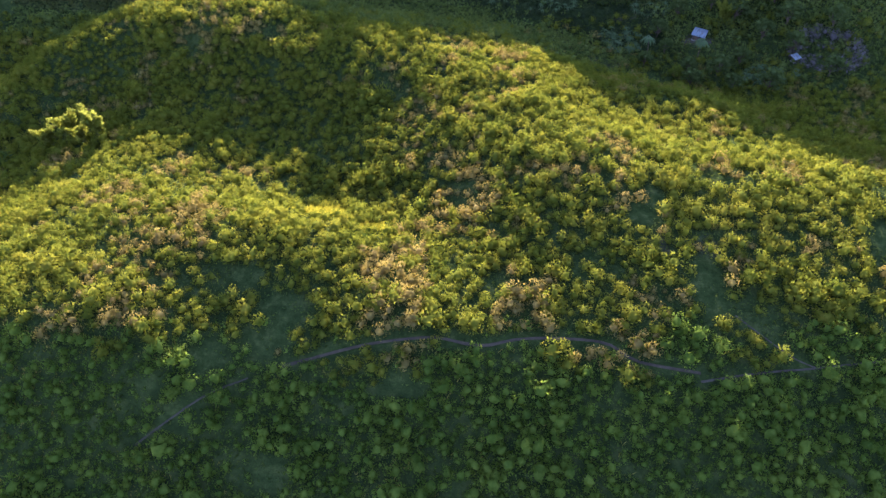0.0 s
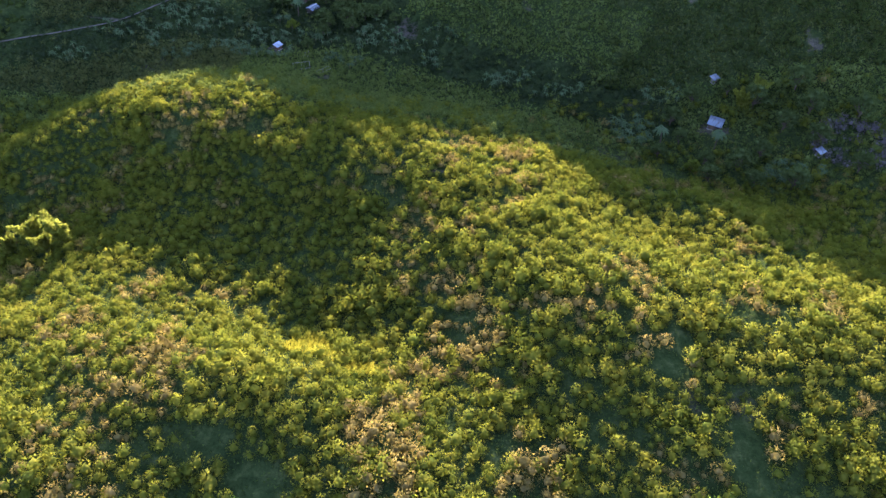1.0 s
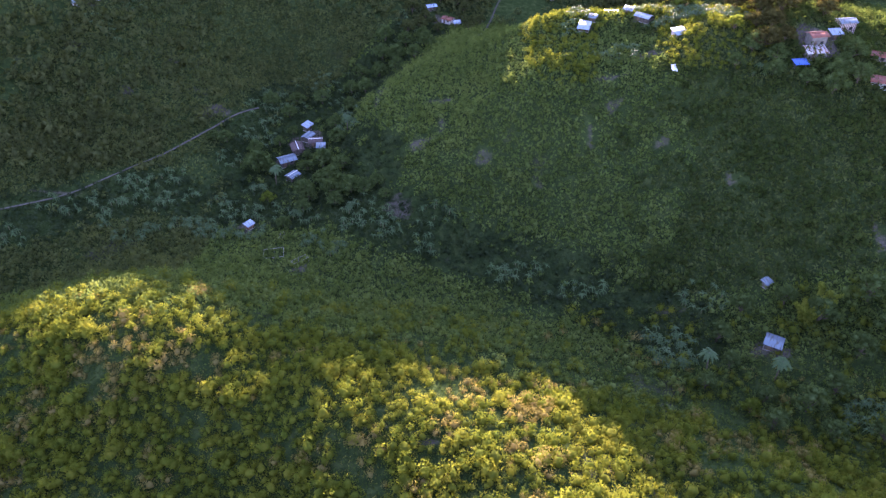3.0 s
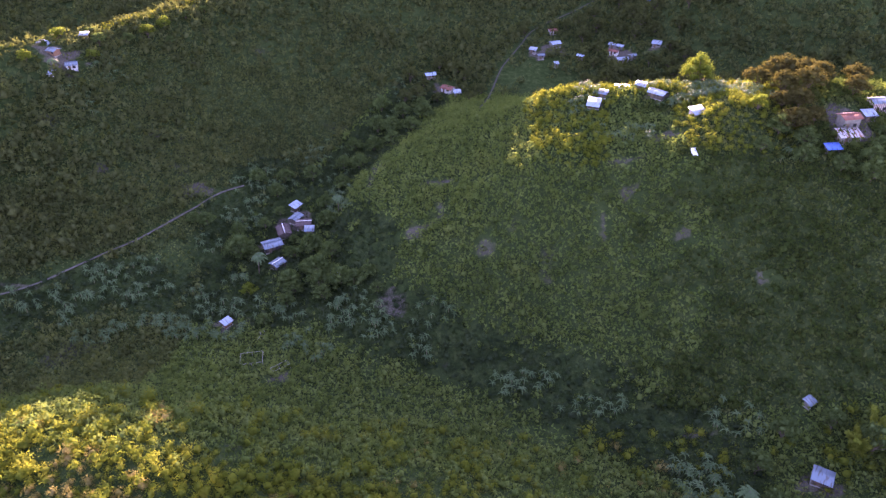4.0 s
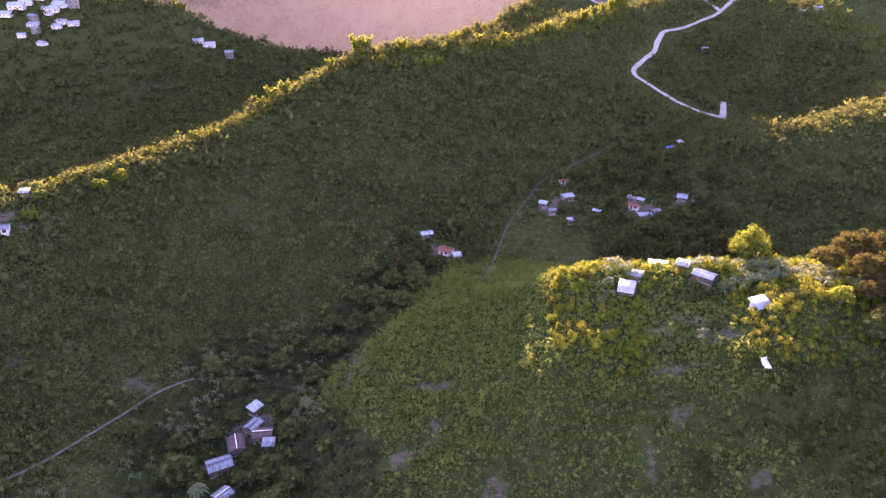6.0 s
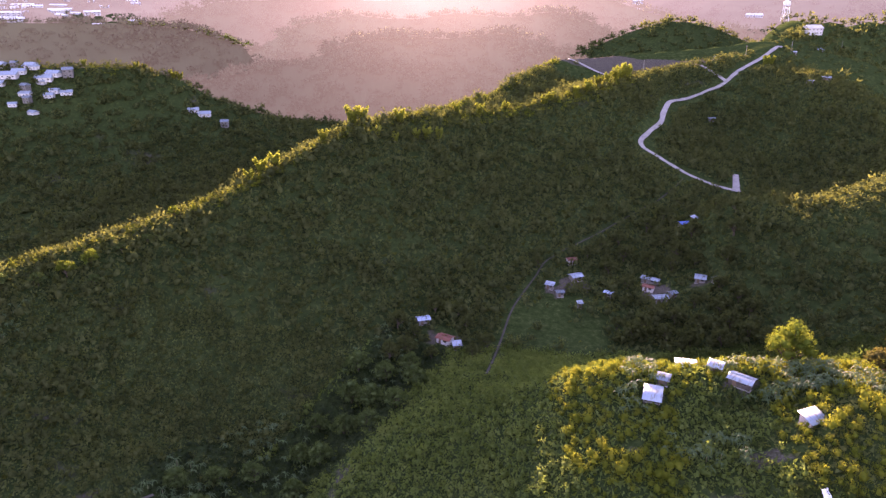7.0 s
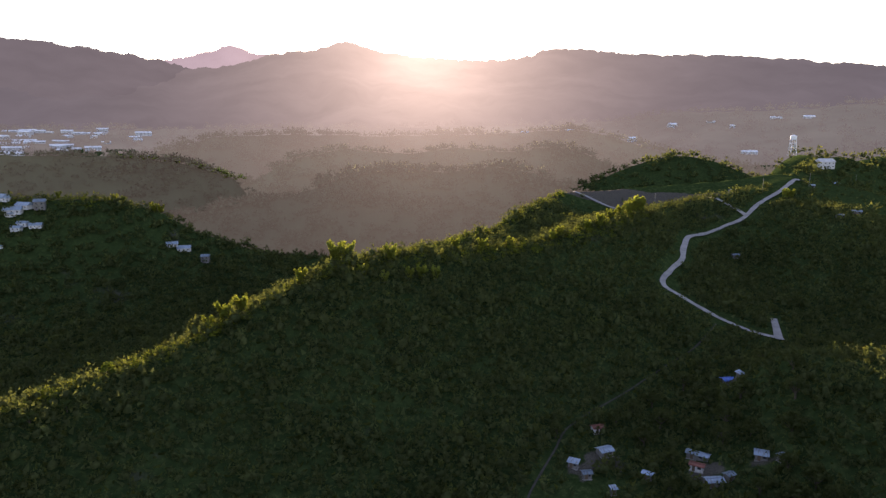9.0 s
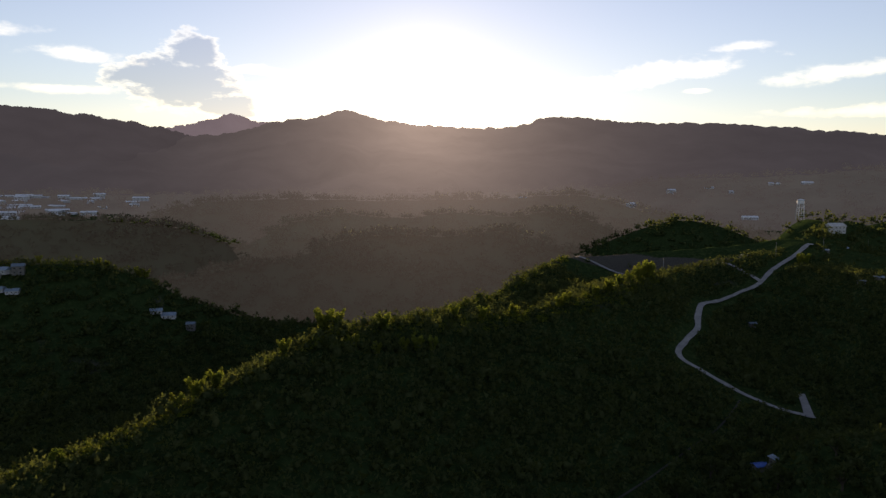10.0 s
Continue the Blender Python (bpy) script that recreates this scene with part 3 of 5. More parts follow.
x, y = scatter(-165, 140, 30, HILL_END, 1.85, rng, lambda x, y: shrub_keep(x, y) * (np.abs(x) < 0.64 * np.hypot(y, 100) + 16))
dry = fbm(x / 11, y / 11, 3, 43) + rng.uniform(-0.12, 0.12, len(x)) > 0.60
front = y + (fbm(x / 10, y / 10, 3, 91) - 0.47) * 24 - 0.05 * np.abs(x) < 65
cover("hill_shrubs", "dense yellow-green broad-leaved scrub over the whole hill", "shrubs", SHRUB, x[~dry & ~front], y[~dry & ~front], 0.85, 2.15, 1.05, 124, 0.185, rng, heart=0.6)
cover("front_shrubs", "fresh green scrub on the shaded near slope", "shrubs", GREEN_SHRUB, x[front], y[front], 0.8, 2.0, 1.1, 110, 0.19, rng, heart=0.6)
fx, fy = scatter(-80, 85, 34, 74, 1.5, rng, lambda x, y: (0.75 - 0.5 * smooth(62, 74, y)) * (1 - 0.85 * blot(x, y, HILL_CLEARINGS)) * off_paths(x, y, 0.8))
cover("front_saplings", "small leafy green saplings between the shrubs of the near slope", "shrubs", GREEN_SHRUB, fx, fy, 0.4, 1.1, 1.3, 34, 0.26, rng)
cover("dry_hill_shrubs", "dry beige and olive scrub mixed into the green", "shrubs", DRY_SHRUB, x[dry & ~front], y[dry & ~front], 0.75, 1.9, 1.05, 116, 0.18, rng, heart=0.55)


def tufts(name, label, mat, x, y, tall, blades, rng):
    """Grass tufts: upright bent blades."""
    n = len(x) * blades
    cx, cy = np.repeat(x, blades) + rng.normal(0, 0.35, n), np.repeat(y, blades) + rng.normal(0, 0.35, n)
    base = np.stack([cx, cy, height(cx, cy) - 0.05], 1)
    az, lean = rng.uniform(0, 2 * np.pi, n), rng.uniform(0.1, 0.6, n)
    h = (tall * rng.uniform(0.5, 1.3, n))[:, None]
    way = np.stack([np.cos(az) * lean, np.sin(az) * lean, np.ones(n)], 1)
    side = np.stack([-np.sin(az), np.cos(az), np.zeros(n)], 1) * 0.09
    v = np.stack([base - side, base + side, base + way * h * 0.6 + side * 0.7, base + way * h + np.stack([np.cos(az), np.sin(az), -0.4 + 0 * az], 1) * h * 0.25], 1)
    return tagged(add_mesh(name, v.reshape(-1, 3), np.arange(n * 4).reshape(-1, 4), mat), label, "grass", kind="stuff")


x, y = scatter(-140, 125, 30, 200, 2.3, rng, lambda x, y: (0.15 + 0.75 * smooth(0.5, 0.62, fbm(x / 22, y / 22, 3, 37))) * (1 - blot(x, y, [(cx, cy, 2 * a, 2 * b) for cx, cy, a, b in HILL_CLEARINGS])) * off_paths(x, y))
tufts("hill_grass", "tall pale yellow-green grass between the shrubs", DRY_GRASS, x, y, 0.6, 7, rng)


x, y = scatter(-40, -8, 94, 112, 0.55, rng, lambda x, y: blot(x, y, GLADES))
tufts("glade_grass", "bright yellow-green grass in a small open glade", GLADE_GRASS, x, y, 1.0, 10, rng)


x, y = scatter(-165, 140, 30, HILL_END, 0.62, rng, lambda x, y: (1 - 0.85 * blot(x, y, HILL_CLEARINGS)) * off_paths(x, y, 0.3) * (np.abs(x) < 0.64 * np.hypot(y, 100) + 14))
undergrowth("hill_undergrowth", "low leafy undergrowth between the shrubs", UNDERGROWTH, x, y, 0.5, 0.55, rng)


def soil_or_yard(x, y):
    return 1 - np.maximum(0.75 * blot(x, y, SOIL_SPOTS), 0.97 * np.maximum(blot(x, y, YARDS), blot(x, y, GRASS_SPOTS)))


CREEK = [[(-165, 235), (-130, 244), (-96, 262), (-70, 260), (-40, 258), (-5, 240), (30, 221), (52, 203)], [(-60, 262), (-60, 300), (-47, 328), (-32, 356), (-18, 388)], [(-70, 270), (-78, 300), (-70, 330)], [(-30, 268), (-40, 290)]]


def thicket(x, y):
    """1 in the dark growth along the valley's creeks."""
    wet = np.zeros(np.shape(x))
    for line, width in zip(CREEK, (11, 13, 11, 9)):
        wet = np.maximum(wet, line_near(x + (fbm(x / 14, y / 14, 3, 67) - 0.47) * 14, y, line, width))
    return wet


def field_keep(x, y):
    gaps = smooth(0.58, 0.66, fbm(x / 12, y / 12, 3, 41))
    wooded = smooth(-100, -106, x) * smooth(290, 300, y)
    return (0.95 - 0.4 * gaps) * (1 - wooded) * (1 - 0.85 * thicket(x, y)) * soil_or_yard(x, y) * off_paths(x, y, 1.2)


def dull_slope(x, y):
    """True where the weeds take a darker leaf colour for the slopes' shade: the foot of the long ridge, and the east
    flank of the house hill with a ragged edge.
    """
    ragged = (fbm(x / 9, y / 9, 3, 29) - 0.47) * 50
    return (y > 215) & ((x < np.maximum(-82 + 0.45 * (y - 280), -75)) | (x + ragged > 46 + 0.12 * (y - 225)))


x, y = scatter(-150, 165, 160, 385, 2.0, rng, lambda x, y: field_keep(x, y) * smooth(176, 190, y + 0.12 * x))
# the cap takes brighter SHRUB leaves, which put its sunlight into the colour
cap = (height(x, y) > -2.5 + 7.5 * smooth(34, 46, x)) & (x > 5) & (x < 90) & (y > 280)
dull = dull_slope(x, y)
east = dull & (x > 0)
cover("field_plants", "low green crop plants and weeds on slope and valley floor", "plants", CROP, x[~cap & ~dull], y[~cap & ~dull], 0.8, 1.9, 1.15, 38, 0.29, rng)
# darker leaves here and on the flank carry the slopes' shade
cover("slope_weeds", "olive weeds and low bushes on the ridge slope, shade put into their colour", "plants", SLOPE_LEAF, x[dull & ~cap & ~east], y[dull & ~cap & ~east], 0.8, 2.1, 1.15, 38, 0.29, rng)
cover("flank_bushes", "low bushes and weeds on the house hill's flank, shade put into their dark colour", "bushes", UNDERGROWTH, x[east & ~cap], y[east & ~cap], 0.8, 2.2, 1.15, 38, 0.29, rng)
ux, uy = scatter(-150, 165, 195, 385, 0.75, rng, lambda x, y: (1 - 0.6 * blot(x, y, SOIL_SPOTS + YARDS) - 0.35 * blot(x, y, GRASS_SPOTS)) * off_paths(x, y, 0.8))
dull = dull_slope(ux, uy)
# low leaves along the creek get a dark colour for shade under the trees
creek_shade = thicket(ux, uy) > rng.uniform(0.1, 0.9, len(ux))
undergrowth("slope_undergrowth", "low weeds and crop leaves covering the slope", CROP, ux[~dull & ~creek_shade], uy[~dull & ~creek_shade], 0.9, 0.8, rng)
undergrowth("ridge_foot_undergrowth", "low olive weeds on the ridge slope, shade put into their colour", SLOPE_LEAF, ux[dull & ~creek_shade], uy[dull & ~creek_shade], 0.9, 0.8, rng)
undergrowth("creek_undergrowth", "low growth under the creek's trees and bananas, darkened as shaded floor", THICKET_LEAF, ux[creek_shade], uy[creek_shade], 0.9, 0.7, rng)
cover("hilltop_shrubs", "yellow-green scrub round the hilltop huts, sunlight put into its colour", "shrubs", SHRUB, x[cap], y[cap], 0.65, 1.7, 1.2, 110, 0.19, rng, heart=0.6)


x, y = scatter(-165, 80, 190, 400, 2.5, rng, lambda x, y: 0.92 * thicket(x, y) * (1 - 0.95 * np.maximum(blot(x, y, YARDS), blot(x, y, GRASS_SPOTS[:2]))) * off_paths(x, y, 1.6) * (y > HILL_END - 12))
cover("valley_thicket", "dark dense thicket along the valley creeks", "bushes", THICKET_LEAF, x, y, 0.8, 1.9, 1.0, 44, 0.24, rng)


def ring_keep(x, y):
    r = np.hypot((x - 106) / 11, (y - 186) / 9)
    return 0.95 * smooth(0.55, 0.75, r) * smooth(1.1, 0.95, r) + 0.25 * (r < 0.6)


x, y = scatter(90, 122, 172, 200, 1.3, rng, ring_keep)
cover("grey_thicket", "grey leafless vine thicket at the wood's edge", "bushes", GREY_TWIG, x, y, 0.9, 1.9, 1.2, 70, 0.2, rng)


def ridge_keep(x, y):
    slope = (y > 385) | ((x < -103) & (y > 262))
    top = smooth(655, 690, y - 0.25 * x) * smooth(-10, 20, x)
    return np.where(slope, 0.93, 0.0) * (1 - 0.97 * np.maximum(top * (y < 780), blot(x, y, GRASS_SPOTS + YARDS))) * off_paths(x, y, 1.6) * (1 - line_near(x, y, ROAD, 5.2)) * (1 - line_near(x, y, ROAD_STUB, 4))


ROAD = [(132, 529.5), (122, 531.5), (107.4, 539), (94.6, 554), (88.8, 566), (96, 580), (105.9, 595.6), (112.3, 615.5), (124.2, 642), (145.9, 662), (165.1, 670.6), (190.4, 702.2), (216.8, 729), (238, 752)]
ROAD_STUB = [(129, 528), (131.5, 535), (136.5, 552)]
TOP_ROAD = [(165.1, 670.6), (154.4, 697), (138, 708), (112, 706), (95, 708), (76, 716), (58, 724)]

x, y = scatter(-235, 235, 262, 730, 3.9, rng, ridge_keep)
low = (fbm(x / 40, y / 40, 3, 47) > 0.5) | (y > 640)
cover("ridge_bushes", "dense green bushes on the ridge and its slopes", "bushes", WOOD_LEAF, x[low], y[low], 1.5, 3.1, 1.15, 30, 0.36, rng)
cover("ridge_woodland", "dark green small trees covering the ridge slope", "woodland", WOOD_LEAF, x[~low], y[~low], 1.8, 3.9, 1.2, 33, 0.34, rng)

ux, uy = scatter(-235, 235, 270, 700, 2.0, rng, ridge_keep)
undergrowth("ridge_undergrowth", "low leafy growth between the ridge bushes", WOOD_LEAF, ux, uy, 1.9, 1.4, rng)

x, y = scatter(-140, 700, 660, 830, 4.5, rng, lambda x, y: 0.5 * smooth(40, 80, x) * (1 - line_near(x, y, ROAD, 5)) * (1 - line_near(x, y, TOP_ROAD, 5)) * smooth(90, 250, np.hypot(x - 110, (y - 715) * 2)))
cover("plateau_bushes", "low bushes round the cleared hilltop", "bushes", WOOD_LEAF, x, y, 1.3, 2.6, 1.0, 14, 0.45, rng)

x, y = scatter(-700, 600, 330, 1090, 8.6, rng, lambda x, y: np.where((np.abs(x) < 0.72 * (y - 40)) & ((y < 1000) | (x > 60)) & ((y > 800) | ((x < 30) & (y > 728)) | (x < -230) | ((x > 232) & (y < 690)) | (x > 420)), 0.9, 0.0))
cover("far_woodland", "distant dark woods on low hills", "woodland", WOOD_LEAF, x, y, 2.6, 6.0, 1.0, 18, 0.46, rng)

x, y = scatter(-420, 25, 380, 800, 6.0, rng, lambda x, y: 0.85 * (-0.81 * (x + 230) + 0.585 * (y - 290) > 8) * (x < 30))
cover("back_slope_woods", "dark woods on the slopes behind the ridge", "woodland", WOOD_LEAF, x, y, 2.2, 4.8, 1.0, 20, 0.44, rng)


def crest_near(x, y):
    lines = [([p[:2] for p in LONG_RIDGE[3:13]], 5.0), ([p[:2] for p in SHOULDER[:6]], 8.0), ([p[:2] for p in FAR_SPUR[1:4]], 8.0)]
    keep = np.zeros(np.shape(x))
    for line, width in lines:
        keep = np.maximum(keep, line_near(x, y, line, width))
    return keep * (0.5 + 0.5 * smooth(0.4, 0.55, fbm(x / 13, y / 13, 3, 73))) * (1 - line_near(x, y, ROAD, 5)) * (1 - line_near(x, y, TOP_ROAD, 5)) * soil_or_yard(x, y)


# brighter leaf colour along the crests stands in for the sun on them
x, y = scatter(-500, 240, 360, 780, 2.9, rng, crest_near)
cover("crest_shrubs", "yellow-green scrub along the ridge crests, sunlight put into its colour", "shrubs", SHRUB, x, y, 1.1, 2.6, 1.2, 48, 0.22, rng)

x, y = scatter(-330, 330, -90, 262, 7.5, rng, lambda x, y: 0.9 * ((np.abs(x) > 0.64 * np.hypot(y, 100) + 12) | (y < 31) | ((np.abs(x - 5) > 158) & (y > 150))))
cover("outer_scrub", "green scrub on the slopes round the hill", "shrubs", UNDERGROWTH, x, y, 2.6, 5.4, 0.55, 18, 0.4, rng)


# ---- parts and shapes ----
def part(name, shape, mat, parent, label=""):
    """Links a shape (a bmesh, or points and faces) as one mesh under a thing or a part."""
    if isinstance(shape, tuple):
        ob = add_mesh(name, shape[0], shape[1], mat, parent, shape[2] if len(shape) > 2 else None)
    else:
        me = bpy.data.meshes.new(name)
        shape.to_mesh(me)
        shape.free()
        me.materials.append(mat)
        ob = new(name, me)
        ob.parent = parent
    return tagged(ob, label) if label else ob


def thing(name, m, label, category, group=""):
    """An Empty at a thing's base, to carry its parts."""
    ob = new(name)
    ob.empty_display_size = 0.3
    ob.matrix_basis = m
    return tagged(ob, label, category, group)


def box(bm, x0, x1, y0, y1, z0, z1):
    v = [bm.verts.new((x, y, z)) for z in (z0, z1) for x, y in ((x0, y0), (x1, y0), (x1, y1), (x0, y1))]
    for f in ((3, 2, 1, 0), (4, 5, 6, 7), (0, 1, 5, 4), (1, 2, 6, 5), (2, 3, 7, 6), (3, 0, 4, 7)):
        bm.faces.new([v[k] for k in f])


def boxes(*sizes):
    bm = bmesh.new()
    for s in sizes:
        box(bm, *s)
    bmesh.ops.remove_doubles(bm, verts=bm.verts, dist=1e-4)
    return bm


def tube(bm, points, radii, sides=6):
    """A tapered tube along points."""
    rings, points = [], [Vector(p) for p in points]
    for k, (p, r) in enumerate(zip(points, radii)):
        way = (points[min(k + 1, len(points) - 1)] - points[max(k - 1, 0)]).normalized()
        a = way.orthogonal().normalized()
        b = way.cross(a)
        rings.append([bm.verts.new(p + (a * math.cos(t) + b * math.sin(t)) * r) for t in (2 * math.pi * i / sides for i in range(sides))])
    for p, q in zip(rings, rings[1:]):
        for i in range(sides):
            bm.faces.new((p[i], p[(i + 1) % sides], q[(i + 1) % sides], q[i]))
    bm.faces.new(rings[-1]), bm.faces.new(rings[0][::-1])


def at(x, y, turn=0.0, lift=0.0):
    return pose(x, y, ground_z(x, y) + lift, 0, 0, turn)


def at_scaled(x, y, turn, scale):
    return at(x, y, turn) @ Matrix.Scale(scale, 4)


# ---- trees ----
def tree_thing(m, label, height_m, spread, crown_mat, rng, clumps=16, per_clump=34, leaf=0.6, lift=0.45, group=""):
    """A tree: tapered trunk with limbs, and a crown of leafy clumps with gaps."""
    ob = thing("tree", m, label, "tree", group)
    tops, bm = [], bmesh.new()
    fork = height_m * lift * 0.55
    tube(bm, [(0, 0, -0.4), (rng.uniform(-0.1, 0.1), rng.uniform(-0.1, 0.1), fork * 0.5), (rng.uniform(-0.2, 0.2), rng.uniform(-0.2, 0.2), fork)], [0.05 * height_m * 0.9, 0.036 * height_m, 0.03 * height_m], 7)
    for k in range(clumps):
        a, q = 2.4 * k + rng.uniform(-0.4, 0.4), math.sqrt((k + 0.5) / clumps)
        z = height_m * (lift + (1 - lift) * (1 - 0.75 * q * q) * rng.uniform(0.6, 1.0))
        reach = spread * 0.8 * rng.uniform(0.75, 1.12)
        tops.append((math.cos(a) * q * reach, math.sin(a) * q * reach, z * 0.92))
    for tx, ty, tz in tops[::2]:
        mid = (tx * 0.45, ty * 0.45, fork + (tz - fork) * 0.45)
        tube(bm, [(0, 0, fork * 0.9), mid, (tx, ty, tz)], [0.022 * height_m, 0.013 * height_m, 0.004 * height_m], 5)
    part("trunk", bm, BARK, ob)
    size = spread * rng.uniform(0.2, 0.44, clumps)
    radii = np.stack([size, size, size * rng.uniform(0.55, 0.8, clumps)], 1)
    part("crown", leaves(np.array(tops), radii, int(per_clump * 1.7), np.full(clumps, leaf * 0.72), rng, -0.5, 0.3, 0.55), crown_mat, ob)
    return ob


def grove(protos, spots, rng):
    """Copies of the trees in turn, at (x, y, size against the first)."""
    for k, (x, y, s) in enumerate(spots):
        copy_thing(protos[k % len(protos)], at_scaled(x, y, rng.uniform(0, 360), s))


rng = np.random.default_rng(11)
dark_trees = [tree_thing(at(-71, 282.5, 20), "round dark green tree beside the valley houses", 8.0, 5.4, DARK_LEAF, rng, 26, 46, 0.62, 0.25, "valley trees"),
              tree_thing(at(-49, 282, 80), "round dark green tree beside the valley houses", 7.0, 5.0, DARK_LEAF, rng, 24, 46, 0.6, 0.25, "valley trees"),
              tree_thing(at(-44, 270, 130), "round dark green tree beside the valley houses", 7.4, 4.6, DARK_LEAF, rng, 22, 44, 0.58, 0.28, "valley trees")]
grove(dark_trees, [(-67, 281.5, 0.62), (-54, 281, 0.62), (-42.8, 263.8, 0.85), (-36.7, 263.3, 0.8), (-32.7, 262.5, 0.75), (-51, 256.9, 0.62), (-55.5, 249.5, 0.5), (-55.5, 288.8, 0.45), (-41.2, 277.1, 0.75), (-52, 265.4, 0.8), (-47.6, 272.3, 0.75), (-66.6, 296.7, 0.55), (-74, 292, 0.6),
                   (-29, 264, 0.6), (-40.7, 258.3, 0.7), (-84, 293, 0.6), (-88, 292.5, 0.55), (-25.4, 257.7, 0.5), (-46, 295, 0.7), (-48, 306, 0.7), (-63, 303, 0.5), (-66, 313, 0.65), (-65, 323, 0.75), (-56, 325, 0.8), (-74, 320, 0.7)], rng)
# further up the creek
grove(dark_trees, [(-30, 353, 0.9), (-36, 342, 0.9), (-22, 347, 0.85),
                   (-40, 330, 0.8), (-44, 318, 0.7), (-27, 366, 0.9), (-36, 370, 0.85), (-41, 268, 0.7), (-50, 262, 0.7), (-36, 356, 0.9), (-44, 345, 0.8), (-29, 340, 0.8), (-18, 360, 0.8), (-20, 372, 0.8), (-46, 333, 0.8)], rng)
side_trees = [tree_thing(at(83, 203, 20), "tall dark green tree in the shaded side valley", 9.0, 4.4, DARK_LEAF, rng, 20, 44, 0.6, 0.3, "side valley trees"),
              tree_thing(at(89, 193, 60), "tall dark green tree in the shaded side valley", 8.0, 4.0, DARK_LEAF, rng, 18, 42, 0.55, 0.35, "side valley trees")]
grove(side_trees, [(74, 180, 0.95), (81, 184, 0.9), (65, 175, 0.75), (54, 187, 0.7), (60, 201, 0.8), (67, 208, 0.9), (95, 207, 1.0), (76, 172, 0.8), (86, 171, 0.9), (61, 193, 0.7), (97, 198, 1.0), (77, 209, 0.8), (96, 187, 0.9), (104, 176, 0.9), (110, 196, 1.0), (66, 183, 0.7)], rng)
copy_thing(tagged(tree_thing(at(62, 180, 0), "small bright green tree at the edge of the shaded valley", 4.4, 2.7, BRIGHT_LEAF, rng, 12, 40, 0.5, 0.3), group="bright trees"), at_scaled(-63.5, 263.3, 50, 1.0))
brown_trees = [tree_thing(at(94, 318, 0), "broad tree with rust-tinged olive crown on the hilltop", 9.5, 6.6, RUST_LEAF, rng, 30, 46, 0.62, 0.35, "hilltop trees"),
               tree_thing(at(85, 313, 50), "broad tree with rust-tinged olive crown on the hilltop", 7.5, 4.8, RUST_LEAF, rng, 22, 46, 0.58, 0.35, "hilltop trees"),
               tree_thing(at(97, 306, 80), "broad tree with rust-tinged olive crown on the hilltop", 8.5, 5.2, RUST_LEAF, rng, 24, 46, 0.6, 0.32, "hilltop trees")]
grove(brown_trees, [(92, 297, 0.7), (87, 297, 0.8), (105, 316, 0.9), (106, 327, 0.9), (118, 320, 1.0), (110, 304, 0.8), (88, 288, 0.8), (94, 290, 0.75), (90, 305, 0.9)], rng)
grove(dark_trees, [(84, 287, 0.75), (90, 283, 0.8), (78, 281, 0.65), (88, 277, 0.7), (112, 283, 0.9), (110, 272, 0.9), (102, 268, 0.85), (124, 264, 0.9), (129, 290, 1.0), (118, 260, 0.8), (108, 279, 0.6), (96, 272, 0.7), (104, 274, 0.7)], rng)
tree_thing(at(80, 295, 30), "slender yellow-green tree lit by the low sun", 6.5, 2.6, BRIGHT_LEAF, rng, 16, 44, 0.5, 0.25)
tree_thing(at(71.6, 327, 0), "large bright green tree glowing against the sun on the hilltop", 11.8, 5.6, BRIGHT_LEAF, rng, 40, 84, 0.42, 0.22)
ridge_trees = [tree_thing(at(-156, 366, 20), "green tree on the sunlit ridge crest", 6.5, 3.8, BRIGHT_LEAF, rng, 18, 44, 0.58, 0.3, "ridge trees"),
               tree_thing(at(-141, 366, 60), "green tree on the sunlit ridge crest", 5.5, 3.2, DARK_LEAF, rng, 16, 44, 0.55, 0.3, "ridge trees")]
grove(ridge_trees, [(-165, 376, 1.1), (-133, 373, 0.9), (-128, 380, 0.95), (-119, 399, 0.8), (-158, 345, 0.8), (-163, 365, 1.1), (-124, 388, 0.9), (-120, 381, 0.7), (-140, 357, 0.8), (-114, 408, 0.75), (-172, 358, 1.1), (-176, 370, 1.2), (-112, 428, 0.7), (-149, 377, 1.0), (-180, 350, 1.1), (-168, 345, 0.9)], rng)
village_trees = [tree_thing(at(52, 441, 20), "dark tree among the village houses", 7.5, 4.4, WOOD_LEAF, rng, 18, 36, 0.7, 0.3, "village trees"),
                 tree_thing(at(76, 439, 60), "dark tree among the village houses", 8.5, 4.2, WOOD_LEAF, rng, 18, 36, 0.7, 0.35, "village trees")]
